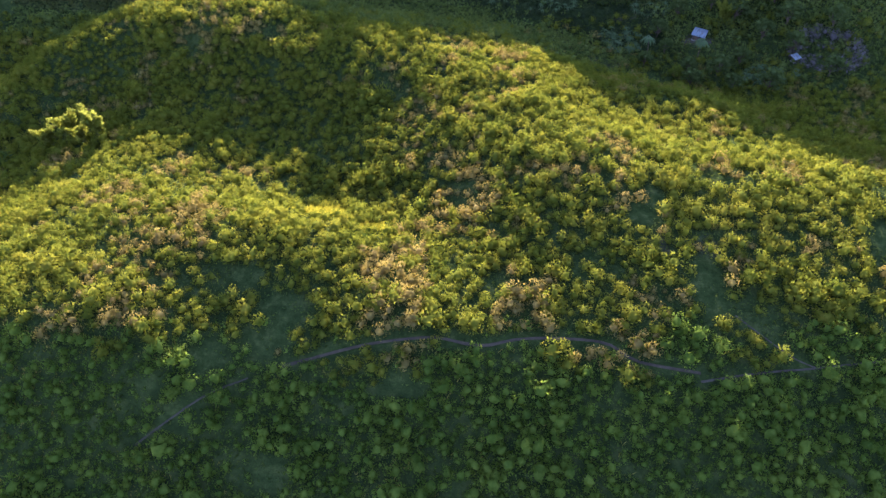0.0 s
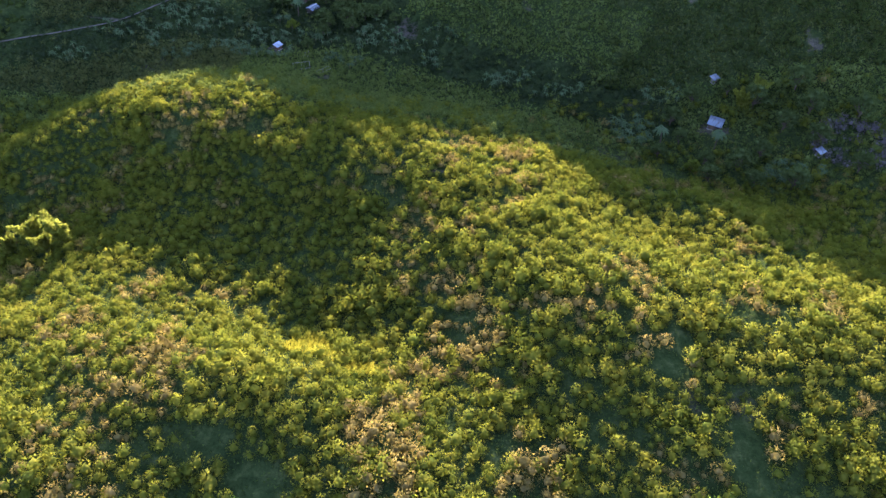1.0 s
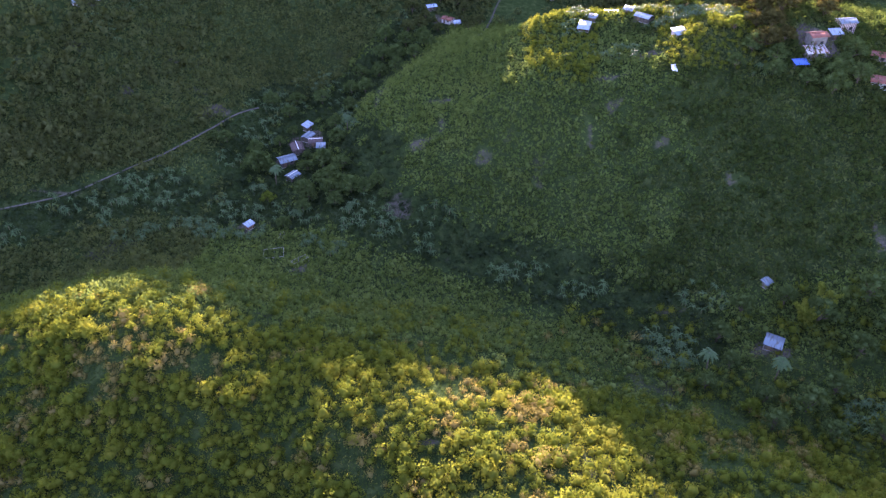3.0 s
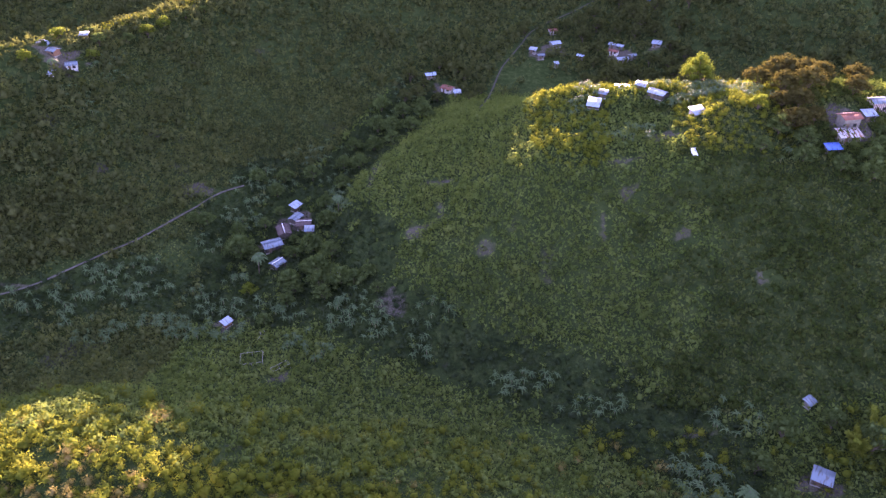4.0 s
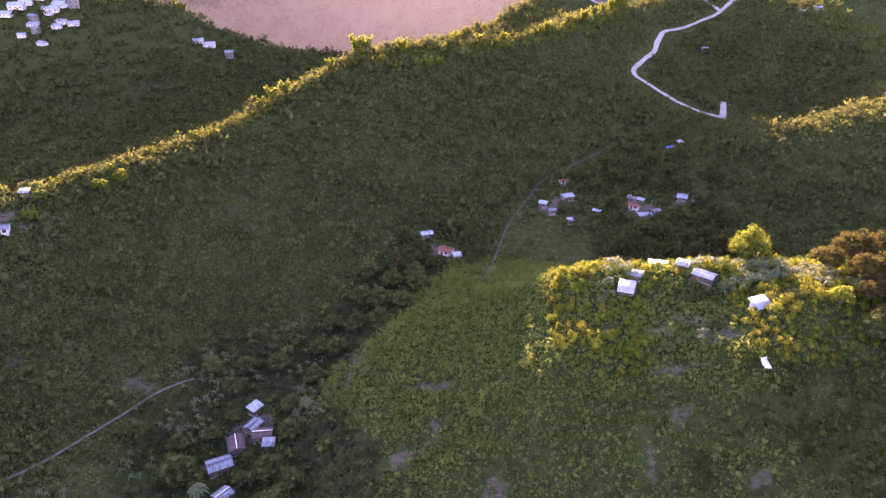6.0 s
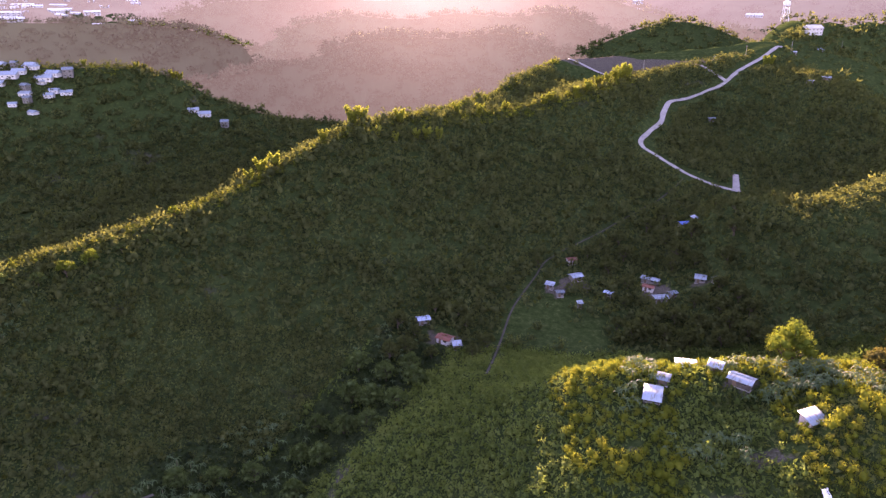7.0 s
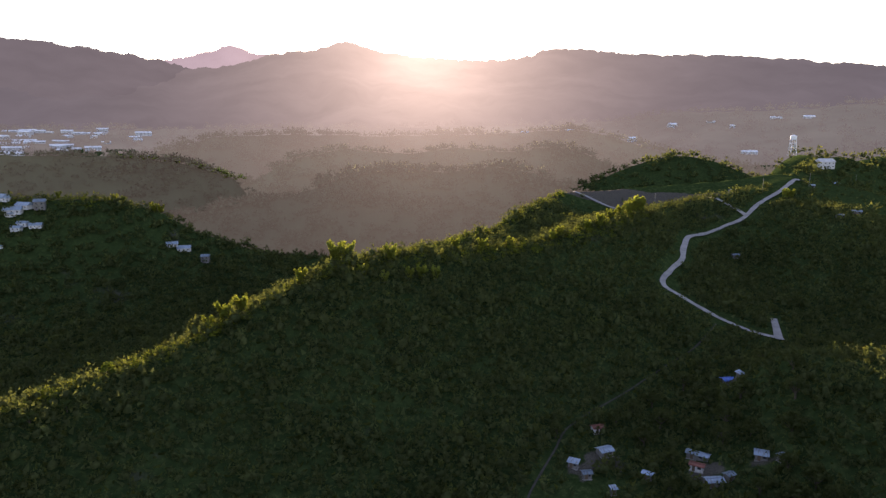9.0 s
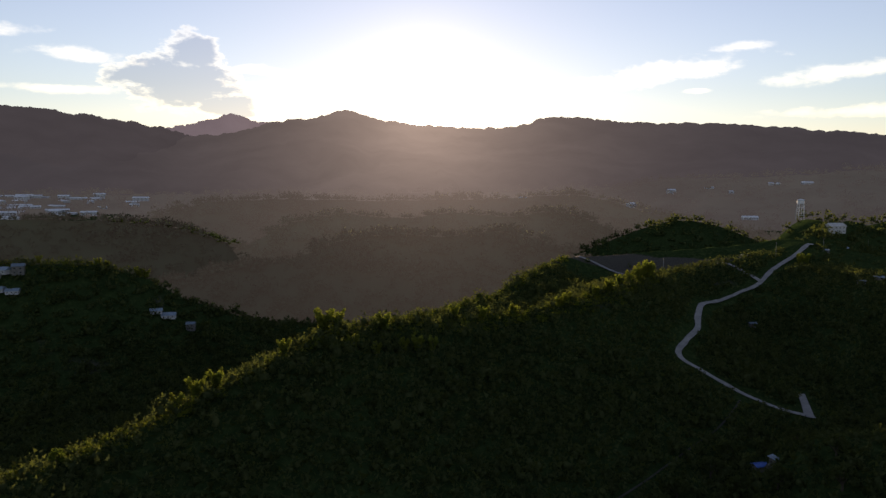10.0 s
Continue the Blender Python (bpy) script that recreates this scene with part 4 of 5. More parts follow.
grove(village_trees, [(57.6, 430, 0.8), (60, 452, 1.0), (69.4, 447, 1.0), (79.7, 447.7, 1.1), (84.4, 439, 0.9), (88.2, 421, 0.8), (69.2, 405.4, 0.9), (57.6, 402.7, 0.9), (53.4, 394.9, 1.0), (48.8, 402.4, 0.7), (85.5, 408.9, 1.0), (85.4, 397.9, 1.0), (75.9, 400, 0.9), (79.4, 464.3, 1.0), (88.6, 460.2, 1.1),
                      (74.3, 476.5, 1.0), (60.2, 464.7, 1.0), (51.9, 458.2, 0.8), (45.3, 451.7, 0.8), (24, 440, 0.7), (54.6, 417.6, 0.6), (78, 414, 0.7), (92.8, 413, 1.0), (94.3, 405, 0.9), (94.5, 434, 1.1), (88.3, 390, 1.0), (93.6, 384.8, 1.0), (79.5, 388, 0.9), (70.2, 389.6, 0.9), (63.6, 394.3, 0.9),
                      (104, 458, 1.0), (100, 446, 1.0), (106, 488, 0.9), (84, 489, 0.9), (97, 490, 0.8), (-26, 393, 0.9), (-22, 380, 0.9), (-3, 396, 0.8), (-1, 378, 0.7), (4, 386, 0.7), (-14, 404, 0.9), (-27, 376, 0.9), (-14, 378, 0.6), (-20, 389, 0.6), (-6, 404, 0.8)], rng)


# ---- bamboo ----
def bamboo_clump(m, label, tall, rng, culms=11, group="bamboo clumps"):
    ob = thing("bamboo_clump", m, label, "bamboo", group)
    spots = []
    for k in range(culms):
        bm = bmesh.new()
        a, out = rng.uniform(0, 2 * math.pi), rng.uniform(0.10, 0.42)
        h, r0 = tall * rng.uniform(0.65, 1.0), rng.uniform(0, 0.8)
        line = [(math.cos(a) * (r0 + out * h * f ** 1.9), math.sin(a) * (r0 + out * h * f ** 1.9), h * (f - 0.28 * out * f ** 3) - 0.2) for f in (0, 0.25, 0.5, 0.7, 0.85, 1.0)]
        tube(bm, line, [0.07, 0.065, 0.055, 0.04, 0.03, 0.012], 5)
        part("culm", bm, CULM, ob)
        for f in np.linspace(0.3, 1.0, 9):
            i = min(int(f * 5), 4)
            p = np.array(line[i]) + (np.array(line[i + 1]) - np.array(line[i])) * (f * 5 - i)
            spots.append((*p, 1.25 * (1.25 - 0.65 * f)))
    s = np.array(spots)
    part("foliage", leaves(s[:, :3], np.stack([s[:, 3] * 0.75, s[:, 3] * 0.75, s[:, 3] * 0.7], 1), 26, np.full(len(s), 0.5), rng, -1.0, 0.5, 0.3), BAMBOO_LEAF, ob)
    return ob


bamboos = [bamboo_clump(at(-94, 142, 0), "tall feathery bamboo clump catching the low sun", 11.0, rng, 14), bamboo_clump(at(-89, 466, 0), "tall feathery bamboo clump on the ridge crest", 9.0, rng, 13),
           bamboo_clump(at(80, 203, 0), "tall feathery bamboo clump above the valley house", 8.5, rng, 13)]
for x, y, s in [(-103, 144, 0.95), (-108, 141, 0.8), (-98, 140, 0.7)]:
    copy_thing(bamboos[0], at_scaled(x, y, rng.uniform(0, 360), s))
for x, y, s in [(-57, 506, 1.25), (-53, 511, 1.1), (-36, 517, 0.95), (-23, 512, 0.85), (-18, 516, 0.8), (-28, 509, 0.7), (-45, 498, 0.7), (-37, 500, 0.65), (-84, 470, 0.9), (-93, 461, 0.75), (88, 634, 1.15), (92, 640, 1.2), (84, 626, 1.0), (77, 616, 0.9), (70, 604, 0.9), (63, 594, 0.85),
                (55, 587, 0.75), (40, 575, 0.8), (36, 572, 0.7), (2, 553, 0.8), (-10, 548, 0.8), (15, 560, 0.7), (96, 648, 1.0), (-68, 491, 0.8), (200, 700, 1.0), (206, 705, 0.9), (-233, 751, 0.9), (-237, 748, 0.8), (-241, 753, 0.7), (-258, 745, 0.7), (-262, 740, 0.8), (-297, 729, 0.75)]:
    copy_thing(bamboos[1], at_scaled(x, y, rng.uniform(0, 360), s))
copy_thing(bamboos[2], at_scaled(84, 206, 120, 0.9))


# ---- banana plants ----
def banana_leaf(length, width, rise):
    """A long blade that arches over, folded along its midrib."""
    v, f = [], []
    for k in range(7):
        t = k / 6
        x, z = length * (t - 0.12 * t * t), length * (rise * t - (rise + 0.35) * t * t)
        w = width * (0.12 + 0.88 * math.sin(math.pi * min(1.0, 0.12 + 0.88 * t)) ** 0.7) * (1 if k < 6 else 0.15)
        ragged = 0.88 if k % 2 else 1.0
        v += [(x, -w / 2 * ragged, z - w * 0.16), (x, 0, z), (x, w / 2 * ragged, z - w * 0.16)]
        if k:
            b = 3 * k
            f += [(b - 3, b - 2, b + 1, b), (b - 2, b - 1, b + 2, b + 1)]
    return np.array(v), np.array(f)


def banana_plant(m, rng, label):
    ob = thing("banana_plant", m, label, "banana plant", "banana plants")
    tall = rng.uniform(1.5, 2.1)
    bm = bmesh.new()
    tube(bm, [(0, 0, -0.2), (0.03, 0.02, tall * 0.5), (0, 0, tall)], [0.13, 0.10, 0.06], 6)
    part("stem", bm, BANANA_STEM, ob)
    for k in range(8):
        leaf_ob = part("leaf", banana_leaf(rng.uniform(1.5, 2.1), rng.uniform(0.21, 0.29), rng.uniform(0.5, 2.0)), BANANA_LEAF, ob)
        leaf_ob.matrix_basis = pose(0, 0, tall - 0.12 + 0.03 * k, 0, 0, k * 137.5 + rng.uniform(-15, 15))
    return ob


BANANA_LABEL = "banana plant with long ragged blue-green leaves"
bananas = [banana_plant(at(-78, 297, 0), rng, BANANA_LABEL), banana_plant(at(-73, 293, 0), rng, BANANA_LABEL), banana_plant(at(-71, 315, 0), rng, BANANA_LABEL)]
# patches: centre x, y, half-width, half-depth, count of single plants
CLUSTERS = [(-110, 253), (-103, 256), (-103, 263), (-94, 256), (-89, 259.5), (-94, 269), (-98, 239), (-93, 243), (-85, 246), (-80, 248), (-74.5, 248), (-78, 261), (-70.5, 255), (-81.5, 284), (-69.6, 271), (-63.5, 256), (-54, 256), (-49.5, 254), (-44, 241.5), (-35, 247), (-34, 253), (-25.5, 250), (-24, 243), (-13, 238.5), (-33, 256), (-43, 300.5), (-44.5, 313), (-65.5, 320), (-74.5, 328), (-78, 314.5), (-76.5, 300), (-72, 309), (-71.5, 298), (-49.5, 269), (-65, 244.5), (-64, 251), (-105.5, 246), (-75.5, 244), (-71, 245.5), (-39, 237)]
VALLEY_BANANAS = [(x, y, 4.6, 3.8, 4) for x, y in CLUSTERS] + [(13, 228, 8, 4, 10), (48, 199, 6, 6, 18), (-132, 235, 7, 4, 6), (-122, 250, 8, 4, 6), (30, 219, 9, 3, 6)]
HILL_BANANAS = [(-45, 307, 3, 5, 5), (88, 177, 8, 4, 12), (75, 315, 9, 6, 22), (64, 332, 9, 5, 16), (55, 318, 4, 4, 7), (84, 305, 6, 5, 8), (37, 320, 4, 7, 10), (48, 297, 8, 5, 8), (66, 312, 6, 3, 9), (86, 279, 5, 3, 5), (-134, 356, 6, 7, 10), (-138, 334, 8, 6, 7),
                  (-10, 250, 6, 4, 5), (-104, 264, 5, 3, 4), (60, 213, 6, 5, 6)]
BANANA_PATCHES = VALLEY_BANANAS + HILL_BANANAS


def in_yard(x, y):
    return any(math.hypot((x - cx) / (a + 1.2), (y - cy) / (b + 1.2)) < 1 for cx, cy, a, b in YARDS)


for cx, cy, a, b, count in BANANA_PATCHES:
    for k in range(count):
        r, t = math.sqrt(rng.uniform(0, 1)), rng.uniform(0, 2 * math.pi)
        px, py = cx + a * r * math.cos(t), cy + b * r * math.sin(t)
        if not in_yard(px, py):
            copy_thing(bananas[k % 3], at_scaled(px, py, rng.uniform(0, 360), rng.uniform(0.7, 1.05)))

# the groves' further plants, past counting
grove_v, grove_f, first = [], [], 0
for cx, cy, a, b, count in BANANA_PATCHES + [(-30, 372, 9, 10, 16), (-60, 345, 10, 8, 14), (-50, 330, 8, 10, 12), (-25, 385, 8, 8, 10), (66, 311, 8, 3, 14), (79, 311, 6, 5, 22), (66, 322, 9, 4, 26), (33, 312, 3, 4, 8), (44, 296, 9, 4, 8)]:
    for k in range(int(count * 1.8)):
        r, t = math.sqrt(rng.uniform(0, 1.4)), rng.uniform(0, 2 * math.pi)
        gx, gy = cx + a * r * math.cos(t), cy + b * r * math.sin(t)
        if in_yard(gx, gy):
            continue
        gz, tall = ground_z(gx, gy), rng.uniform(1.1, 2.0)
        for j in range(7):
            v, f = banana_leaf(rng.uniform(1.0, 1.7), rng.uniform(0.22, 0.32), rng.uniform(0.6, 2.2))
            turn = j * 2.4 + rng.uniform(-0.3, 0.3)
            ca, sa = math.cos(turn), math.sin(turn)
            grove_v.append(np.stack([v[:, 0] * ca - v[:, 1] * sa + gx, v[:, 0] * sa + v[:, 1] * ca + gy, v[:, 2] + gz + tall], 1))
            grove_f.append(f + first)
            first += len(v)
tagged(add_mesh("banana_grove", np.concatenate(grove_v), np.concatenate(grove_f), BANANA_LEAF), "crowded banana leaves in the valley groves", "banana plants", kind="stuff")


def coconut_palm(m, rng, label):
    ob = thing("coconut_palm", m, label, "palm tree", "palms")
    bm = bmesh.new()
    tube(bm, [(0, 0, -0.3), (0.2, 0, 2.5), (0.5, 0.1, 5.0), (0.7, 0.1, 6.6)], [0.22, 0.16, 0.14, 0.12], 7)
    part("trunk", bm, BARK, ob)
    for k in range(13):
        v, f = [], []
        rise, length = rng.uniform(0.0, 1.1), rng.uniform(2.6, 3.3)
        for j in range(15):
            t = j / 14
            x, z = length * (t - 0.15 * t * t), length * (rise * t - (rise + 0.45) * t * t)
            w = 0.62 * math.sin(math.pi * (0.1 + 0.86 * t)) * (1 if j % 2 else 0.35)
            v += [(x, -w, z - 0.5 * w), (x, 0, z), (x, w, z - 0.5 * w)]
            if j:
                b = 3 * j
                f += [(b - 3, b - 2, b + 1, b), (b - 2, b - 1, b + 2, b + 1)]
        frond = part("frond", (np.array(v), np.array(f)), BANANA_LEAF, ob)
        frond.matrix_basis = pose(0.7, 0.1, 6.5, 0, 0, k * 137.5)
    return ob


palm = coconut_palm(at(-63.4, 274.2, 0), rng, "coconut palm with drooping fronds beside the valley house")
for x, y, s in [(-43, 301, 0.8), (56, 193, 0.9), (70, 189, 0.9), (43, 337, 0.7), (-148, 345, 0.8)]:
    copy_thing(palm, at_scaled(x, y, rng.uniform(0, 360), s))


# ---- roads and paths ----
def drape(name, line, width, mat, lift, label, category="road", across=5, step=1.5):
    """A strip laid over the ground along a rounded line."""
    pts = [Vector((*p, 0)) for p in line]
    curve = []
    for k in range(len(pts) - 1):
        p0, p1, p2, p3 = pts[max(k - 1, 0)], pts[k], pts[k + 1], pts[min(k + 2, len(pts) - 1)]
        n = max(2, int((p2 - p1).length / step))
        for i in range(n):
            t = i / n
            curve.append(0.5 * ((2 * p1) + (p2 - p0) * t + (2 * p0 - 5 * p1 + 4 * p2 - p3) * t * t + (3 * p1 - p0 - 3 * p2 + p3) * t ** 3))
    curve.append(pts[-1])
    c = np.array([(p.x, p.y) for p in curve])
    d = np.gradient(c, axis=0)
    d /= np.linalg.norm(d, axis=1, keepdims=True)
    n, offs = len(c), np.linspace(-0.5, 0.5, across)
    wide = width * (0.85 + 0.3 * value_noise(np.arange(n) / 4, np.zeros(n), 17))
    x, y = c[:, :1] - d[:, 1:] * offs * wide[:, None], c[:, 1:] + d[:, :1] * offs * wide[:, None]
    mid = height(c[:, 0], c[:, 1])[:, None]
    z = np.maximum(height(x, y), mid) + lift - 0.06 * (np.abs(offs) > 0.45)
    i = (np.arange(n - 1)[:, None] * across + np.arange(across - 1)[None, :]).ravel()
    ob = smooth_shade(add_mesh(name, np.stack([x.ravel(), y.ravel(), z.ravel()], 1), np.stack([i, i + 1, i + across + 1, i + across], 1), mat))
    return tagged(ob, label, category, kind="structure")


drape("road", ROAD, 2.9, CONCRETE, 0.35, "pale concrete road winding up the hillside")
drape("road_stub", ROAD_STUB, 3.4, CONCRETE, 0.38, "short pale concrete spur off the road")
drape("road_top", TOP_ROAD, 2.6, CONCRETE, 0.33, "pale dirt road along the cleared hilltop")
drape("path_valley", VALLEY_TRACK, 0.72, PALE_DIRT, 0.3, "narrow trodden dirt track along the valley", "path")
drape("path_field", FIELD_TRAIL, 0.7, DIRT, 0.14, "narrow trodden footpath beside the field", "path")
drape("path_hill", HILL_PATH, 0.4, DIRT, 0.06, "narrow footpath over the hill", "path")
drape("path_side", SIDE_PATH, 0.3, DIRT, 0.06, "narrow footpath joining another", "path")
drape("path_low", LOW_PATH, 0.35, DIRT, 0.06, "narrow footpath below the clearing", "path")
# laid flat: its look of a dark trench is put into the soil colour
drape("path_hollow", HOLLOW_WAY, 0.6, DARK_SOIL, 0.05, "sunken dark footpath between the shrubs", "path")


# ---- houses ----
def wall_slab(length, tall, openings, thick=0.12):
    """A wall along x from 0 to length, with openings (x0, x1, z0, z1) cut through."""
    bm, x = bmesh.new(), 0.0
    for x0, x1, z0, z1 in openings:
        box(bm, x, x0, 0, thick, 0, tall)
        if z0 > 0:
            box(bm, x0, x1, 0, thick, 0, z0)
        box(bm, x0, x1, 0, thick, z1, tall)
        x = x1
    box(bm, x, length, 0, thick, 0, tall)
    bmesh.ops.remove_doubles(bm, verts=bm.verts, dist=1e-4)
    return bm


def corrugated(length, depth, drop, pitch=0.28, wave=0.035):
    """A roof sheet: its top edge along x at y = 0, falling by drop over depth towards -y."""
    n = max(8, int(length / pitch) * 2)
    v, f = [], []
    for k in range(n + 1):
        x, w = length * k / n, wave if k % 2 else -wave
        v += [(x, 0, w), (x, -depth, w - drop), (x, 0, w - 0.03), (x, -depth, w - drop - 0.03)]
        if k:
            b, a = 4 * k, 4 * k - 4
            f += [(a, a + 1, b + 1, b), (a + 2, b + 2, b + 3, a + 3), (a + 1, a + 3, b + 3, b + 1), (a, b, b + 2, a + 2)]
    f += [(0, 2, 3, 1), (4 * n, 4 * n + 1, 4 * n + 3, 4 * n + 2)]
    return np.array(v), np.array(f)


def house(x, y, turn, length, depth, tall, label, roof_mat, wall_mat, shed=False, pitch=0.32, over=0.45, cap=None, porch=0.0, lift=0.0, category="house", group="", name="house", open_front=False):
    """A small house: floor slab, walls with a door and windows cut through, and a corrugated roof with one slope or two."""
    length, depth, tall = length * 0.76, depth * 0.78, tall * 0.74
    c, s = math.cos(radians(turn)), math.sin(radians(turn))
    low = min(ground_z(x + c * u - s * v, y + s * u + c * v) for u in (-length / 2, length / 2) for v in (-depth / 2, depth / 2))
    ob = thing(name, pose(x, y, low + 0.25 + lift, 0, 0, turn), label, category, group)
    L, D, T = length / 2, depth / 2, 0.12
    part("floor_slab", boxes((-L - 0.15, L + 0.15, -D - 0.15, D + 0.15, -1.6, 0.0)), CONCRETE, ob)
    door = (length * 0.18, length * 0.18 + 0.9, 0, min(2.0, tall - 0.15))
    glass = (length * 0.58, min(length * 0.58 + 1.1, length - 0.3), 0.9, min(1.9, tall - 0.2))
    if open_front:
        for k, u in enumerate((-L + 0.1, 0, L - 0.1)):
            part("post", boxes((u - 0.06, u + 0.06, -D, -D + 0.12, 0, tall)), BARK, ob)
    else:
        front = part("front_wall", wall_slab(length, tall, [door, glass]), wall_mat, ob)
        front.matrix_basis = pose(-L, -D, 0)
        panel = part("door", boxes((door[0] + 0.02, door[1] - 0.02, 0.03, 0.08, 0, door[3] - 0.02)), DOOR_WOOD, ob)
        panel.matrix_basis = pose(-L, -D, 0)
        frame_ob = part("window", boxes((glass[0], glass[0] + 0.07, -0.02, 0.1, glass[2], glass[3]), (glass[1] - 0.07, glass[1], -0.02, 0.1, glass[2], glass[3]), (glass[0] + 0.07, glass[1] - 0.07, -0.02, 0.1, glass[2], glass[2] + 0.07),
                                       (glass[0] + 0.07, glass[1] - 0.07, -0.02, 0.1, glass[3] - 0.07, glass[3])), DOOR_WOOD, ob)
        frame_ob.matrix_basis = pose(-L, -D, 0)
        part("pane", boxes((glass[0] + 0.07, glass[1] - 0.07, 0.03, 0.05, glass[2] + 0.07, glass[3] - 0.07)), WINDOW_GLASS, frame_ob)
    rise = 0.0 if not shed else depth * pitch * 0.7
    back = part("back_wall", wall_slab(length, tall + rise, [(length * 0.4, length * 0.4 + 0.9, 0.9, min(1.8, tall - 0.2))]), wall_mat, ob)
    back.matrix_basis = pose(L, D, 0, 0, 0, 180)
    for k, u in enumerate((-L, L - T)):
        bm = bmesh.new()
        top = [(-D + T, tall), (D - T, tall)] if not shed else [(-D + T, tall), (D - T, tall + rise)]
        if not shed:
            top.insert(1, (0, tall + (D - T) * pitch))
        outline = [(-D + T, 0)] + top + [(D - T, 0)]
        a = [bm.verts.new((u, p, q)) for p, q in outline]
        b = [bm.verts.new((u + T, p, q)) for p, q in outline]
        bm.faces.new(a), bm.faces.new(b[::-1])
        for i in range(len(a)):
            bm.faces.new((a[i - 1], a[i], b[i], b[i - 1])[::-1])
        part("side_wall", bm, wall_mat, ob)
    run = (D + over) if not shed else depth + 2 * over
    peak = tall + D * pitch + 0.08 if not shed else tall + rise + over * pitch * 0.7 + 0.08
    drop = run * pitch if not shed else run * pitch * 0.7
    sheet = part("roof_sheet", corrugated(length + 2 * over, run + porch, drop + porch * 0.2), roof_mat, ob)
    sheet.matrix_basis = pose(-L - over, 0 if not shed else D + over, peak)
    if not shed:
        sheet = part("roof_sheet", corrugated(length + 2 * over, run, drop), roof_mat, ob)
        sheet.matrix_basis = pose(L + over, 0, peak, 0, 0, 180)
        bm = bmesh.new()
        tube(bm, [(-L - over, 0, peak + 0.03), (L + over, 0, peak + 0.03)], [0.11, 0.11], 6)
        part("ridge_cap", bm, cap or roof_mat, ob)
    if porch:
        for u in (-L + 0.1, L - 0.1):
            part("post", boxes((u - 0.06, u + 0.06, -D - porch, -D - porch + 0.12, 0, tall - porch * 0.25)), BARK, ob)
    return ob


# on the house hill
house(65.4, 300.2, 24, 5.0, 4.0, 2.4, "hut with bright tin roof and dark banded walls on the hilltop", TIN, BANDED_WALL, shed=True, group="hilltop houses")
house(37.5, 313, -18, 4.2, 3.6, 2.2, "small hut under a single white tin roof with a porch", TIN, PLANK_WALL, shed=True, porch=1.2, group="hilltop houses")
house(40.6, 317.2, -25, 2.8, 2.2, 1.9, "little shed with grey tin roof behind the hut", OLD_TIN, PLANK_WALL, shed=True, category="shed")
house(49, 328.6, -8, 5.6, 3.2, 2.4, "long hut with pale tin roof and dark plank walls", TIN, DARK_WALL, shed=True, group="hilltop houses")
house(57.2, 316.2, -38, 6.2, 4.0, 2.3, "long hut with blue-white tin roof among banana plants", TIN, PLANK_WALL, group="hilltop houses")
house(52.8, 320.6, -30, 3.4, 2.4, 2.1, "lean-to with pale tin roof beside the long hut", TIN, PLANK_WALL, shed=True, category="shed")
house(102.5, 288.5, 12, 6.4, 4.6, 4.6, "two-storey house with orange-red tin roof", RED_TIN, PALE_WALL)
house(101, 283.2, 8, 7.5, 4.0, 2.8, "long low house with streaked white and rust tin roof", RUSTY_TIN, PALE_WALL, shed=True)
house(95.8, 279.2, 8, 4.6, 2.6, 2.3, "open shelter under a bright blue sheet roof", BLUE_TIN, PALE_WALL, shed=True, open_front=True, category="shelter")
house(117.8, 273.5, -22, 7.5, 6.0, 3.4, "white-walled house with hipped red-brown roof", RED_TIN, WHITE_WALL)
house(109.5, 292, 10, 4.0, 3.0, 2.5, "hut with pale tin roof behind the trees", TIN, PLANK_WALL, shed=True)
house(114.5, 298, 8, 6.4, 4.6, 4.4, "two-storey house with faded pink banded walls and grey roof", OLD_TIN, BANDED_WALL)
house(121, 285, -25, 6.0, 4.4, 3.0, "low house with dull red tin roof among trees", RED_TIN, PALE_WALL)
# in the valley
house(-58.2, 306.0, 60, 4.0, 2.6, 2.3, "small shed with bright tin roof in the valley", TIN, PLANK_WALL, shed=True, group="valley houses")
house(-57.0, 299.8, 65, 4.6, 3.4, 2.5, "hut with grey tin roof in the valley", OLD_TIN, PLANK_WALL, group="valley houses")
house(-59.8, 293.5, 112, 6.4, 4.6, 2.7, "brown-roofed house with white ridge caps", BROWN_TIN, PLANK_WALL, cap=WHITE_PAINT, group="valley houses")
house(-53.8, 296.6, 8, 5.6, 4.2, 2.6, "brown-roofed wing with white ridge cap", BROWN_TIN, PLANK_WALL, cap=WHITE_PAINT, group="valley houses")
house(-51.4, 293.2, 5, 3.2, 2.4, 2.1, "lean-to with pale grey tin roof", OLD_TIN, PLANK_WALL, shed=True, category="shed")
house(-62.2, 287.0, 30, 7.0, 5.0, 2.7, "long house with grey corrugated tin roof in the valley", OLD_TIN, PLANK_WALL, group="valley houses")
house(-58.2, 277.0, 55, 4.4, 3.8, 2.4, "hut with grey tin roof and bright ridge cap", OLD_TIN, PLANK_WALL, cap=WHITE_PAINT, group="valley houses")
house(-38.8, 267.3, 20, 2.2, 1.8, 1.9, "tiny shed with white tin roof", TIN, PLANK_WALL, shed=True, category="shed")
house(-65.8, 249.0, 55, 2.8, 1.8, 2.0, "small shed with white roof and brown walls among banana plants", TIN, BROWN_WALL, shed=True, category="shed")
house(72, 198.2, -28, 4.4, 3.4, 2.4, "hut with pale tin roof among dark trees", OLD_TIN, DARK_WALL, shed=True)
house(74.5, 215, 35, 2.4, 1.8, 1.9, "small shed of grey sheets on the slope", OLD_TIN, PALE_WALL, shed=True, category="shed")
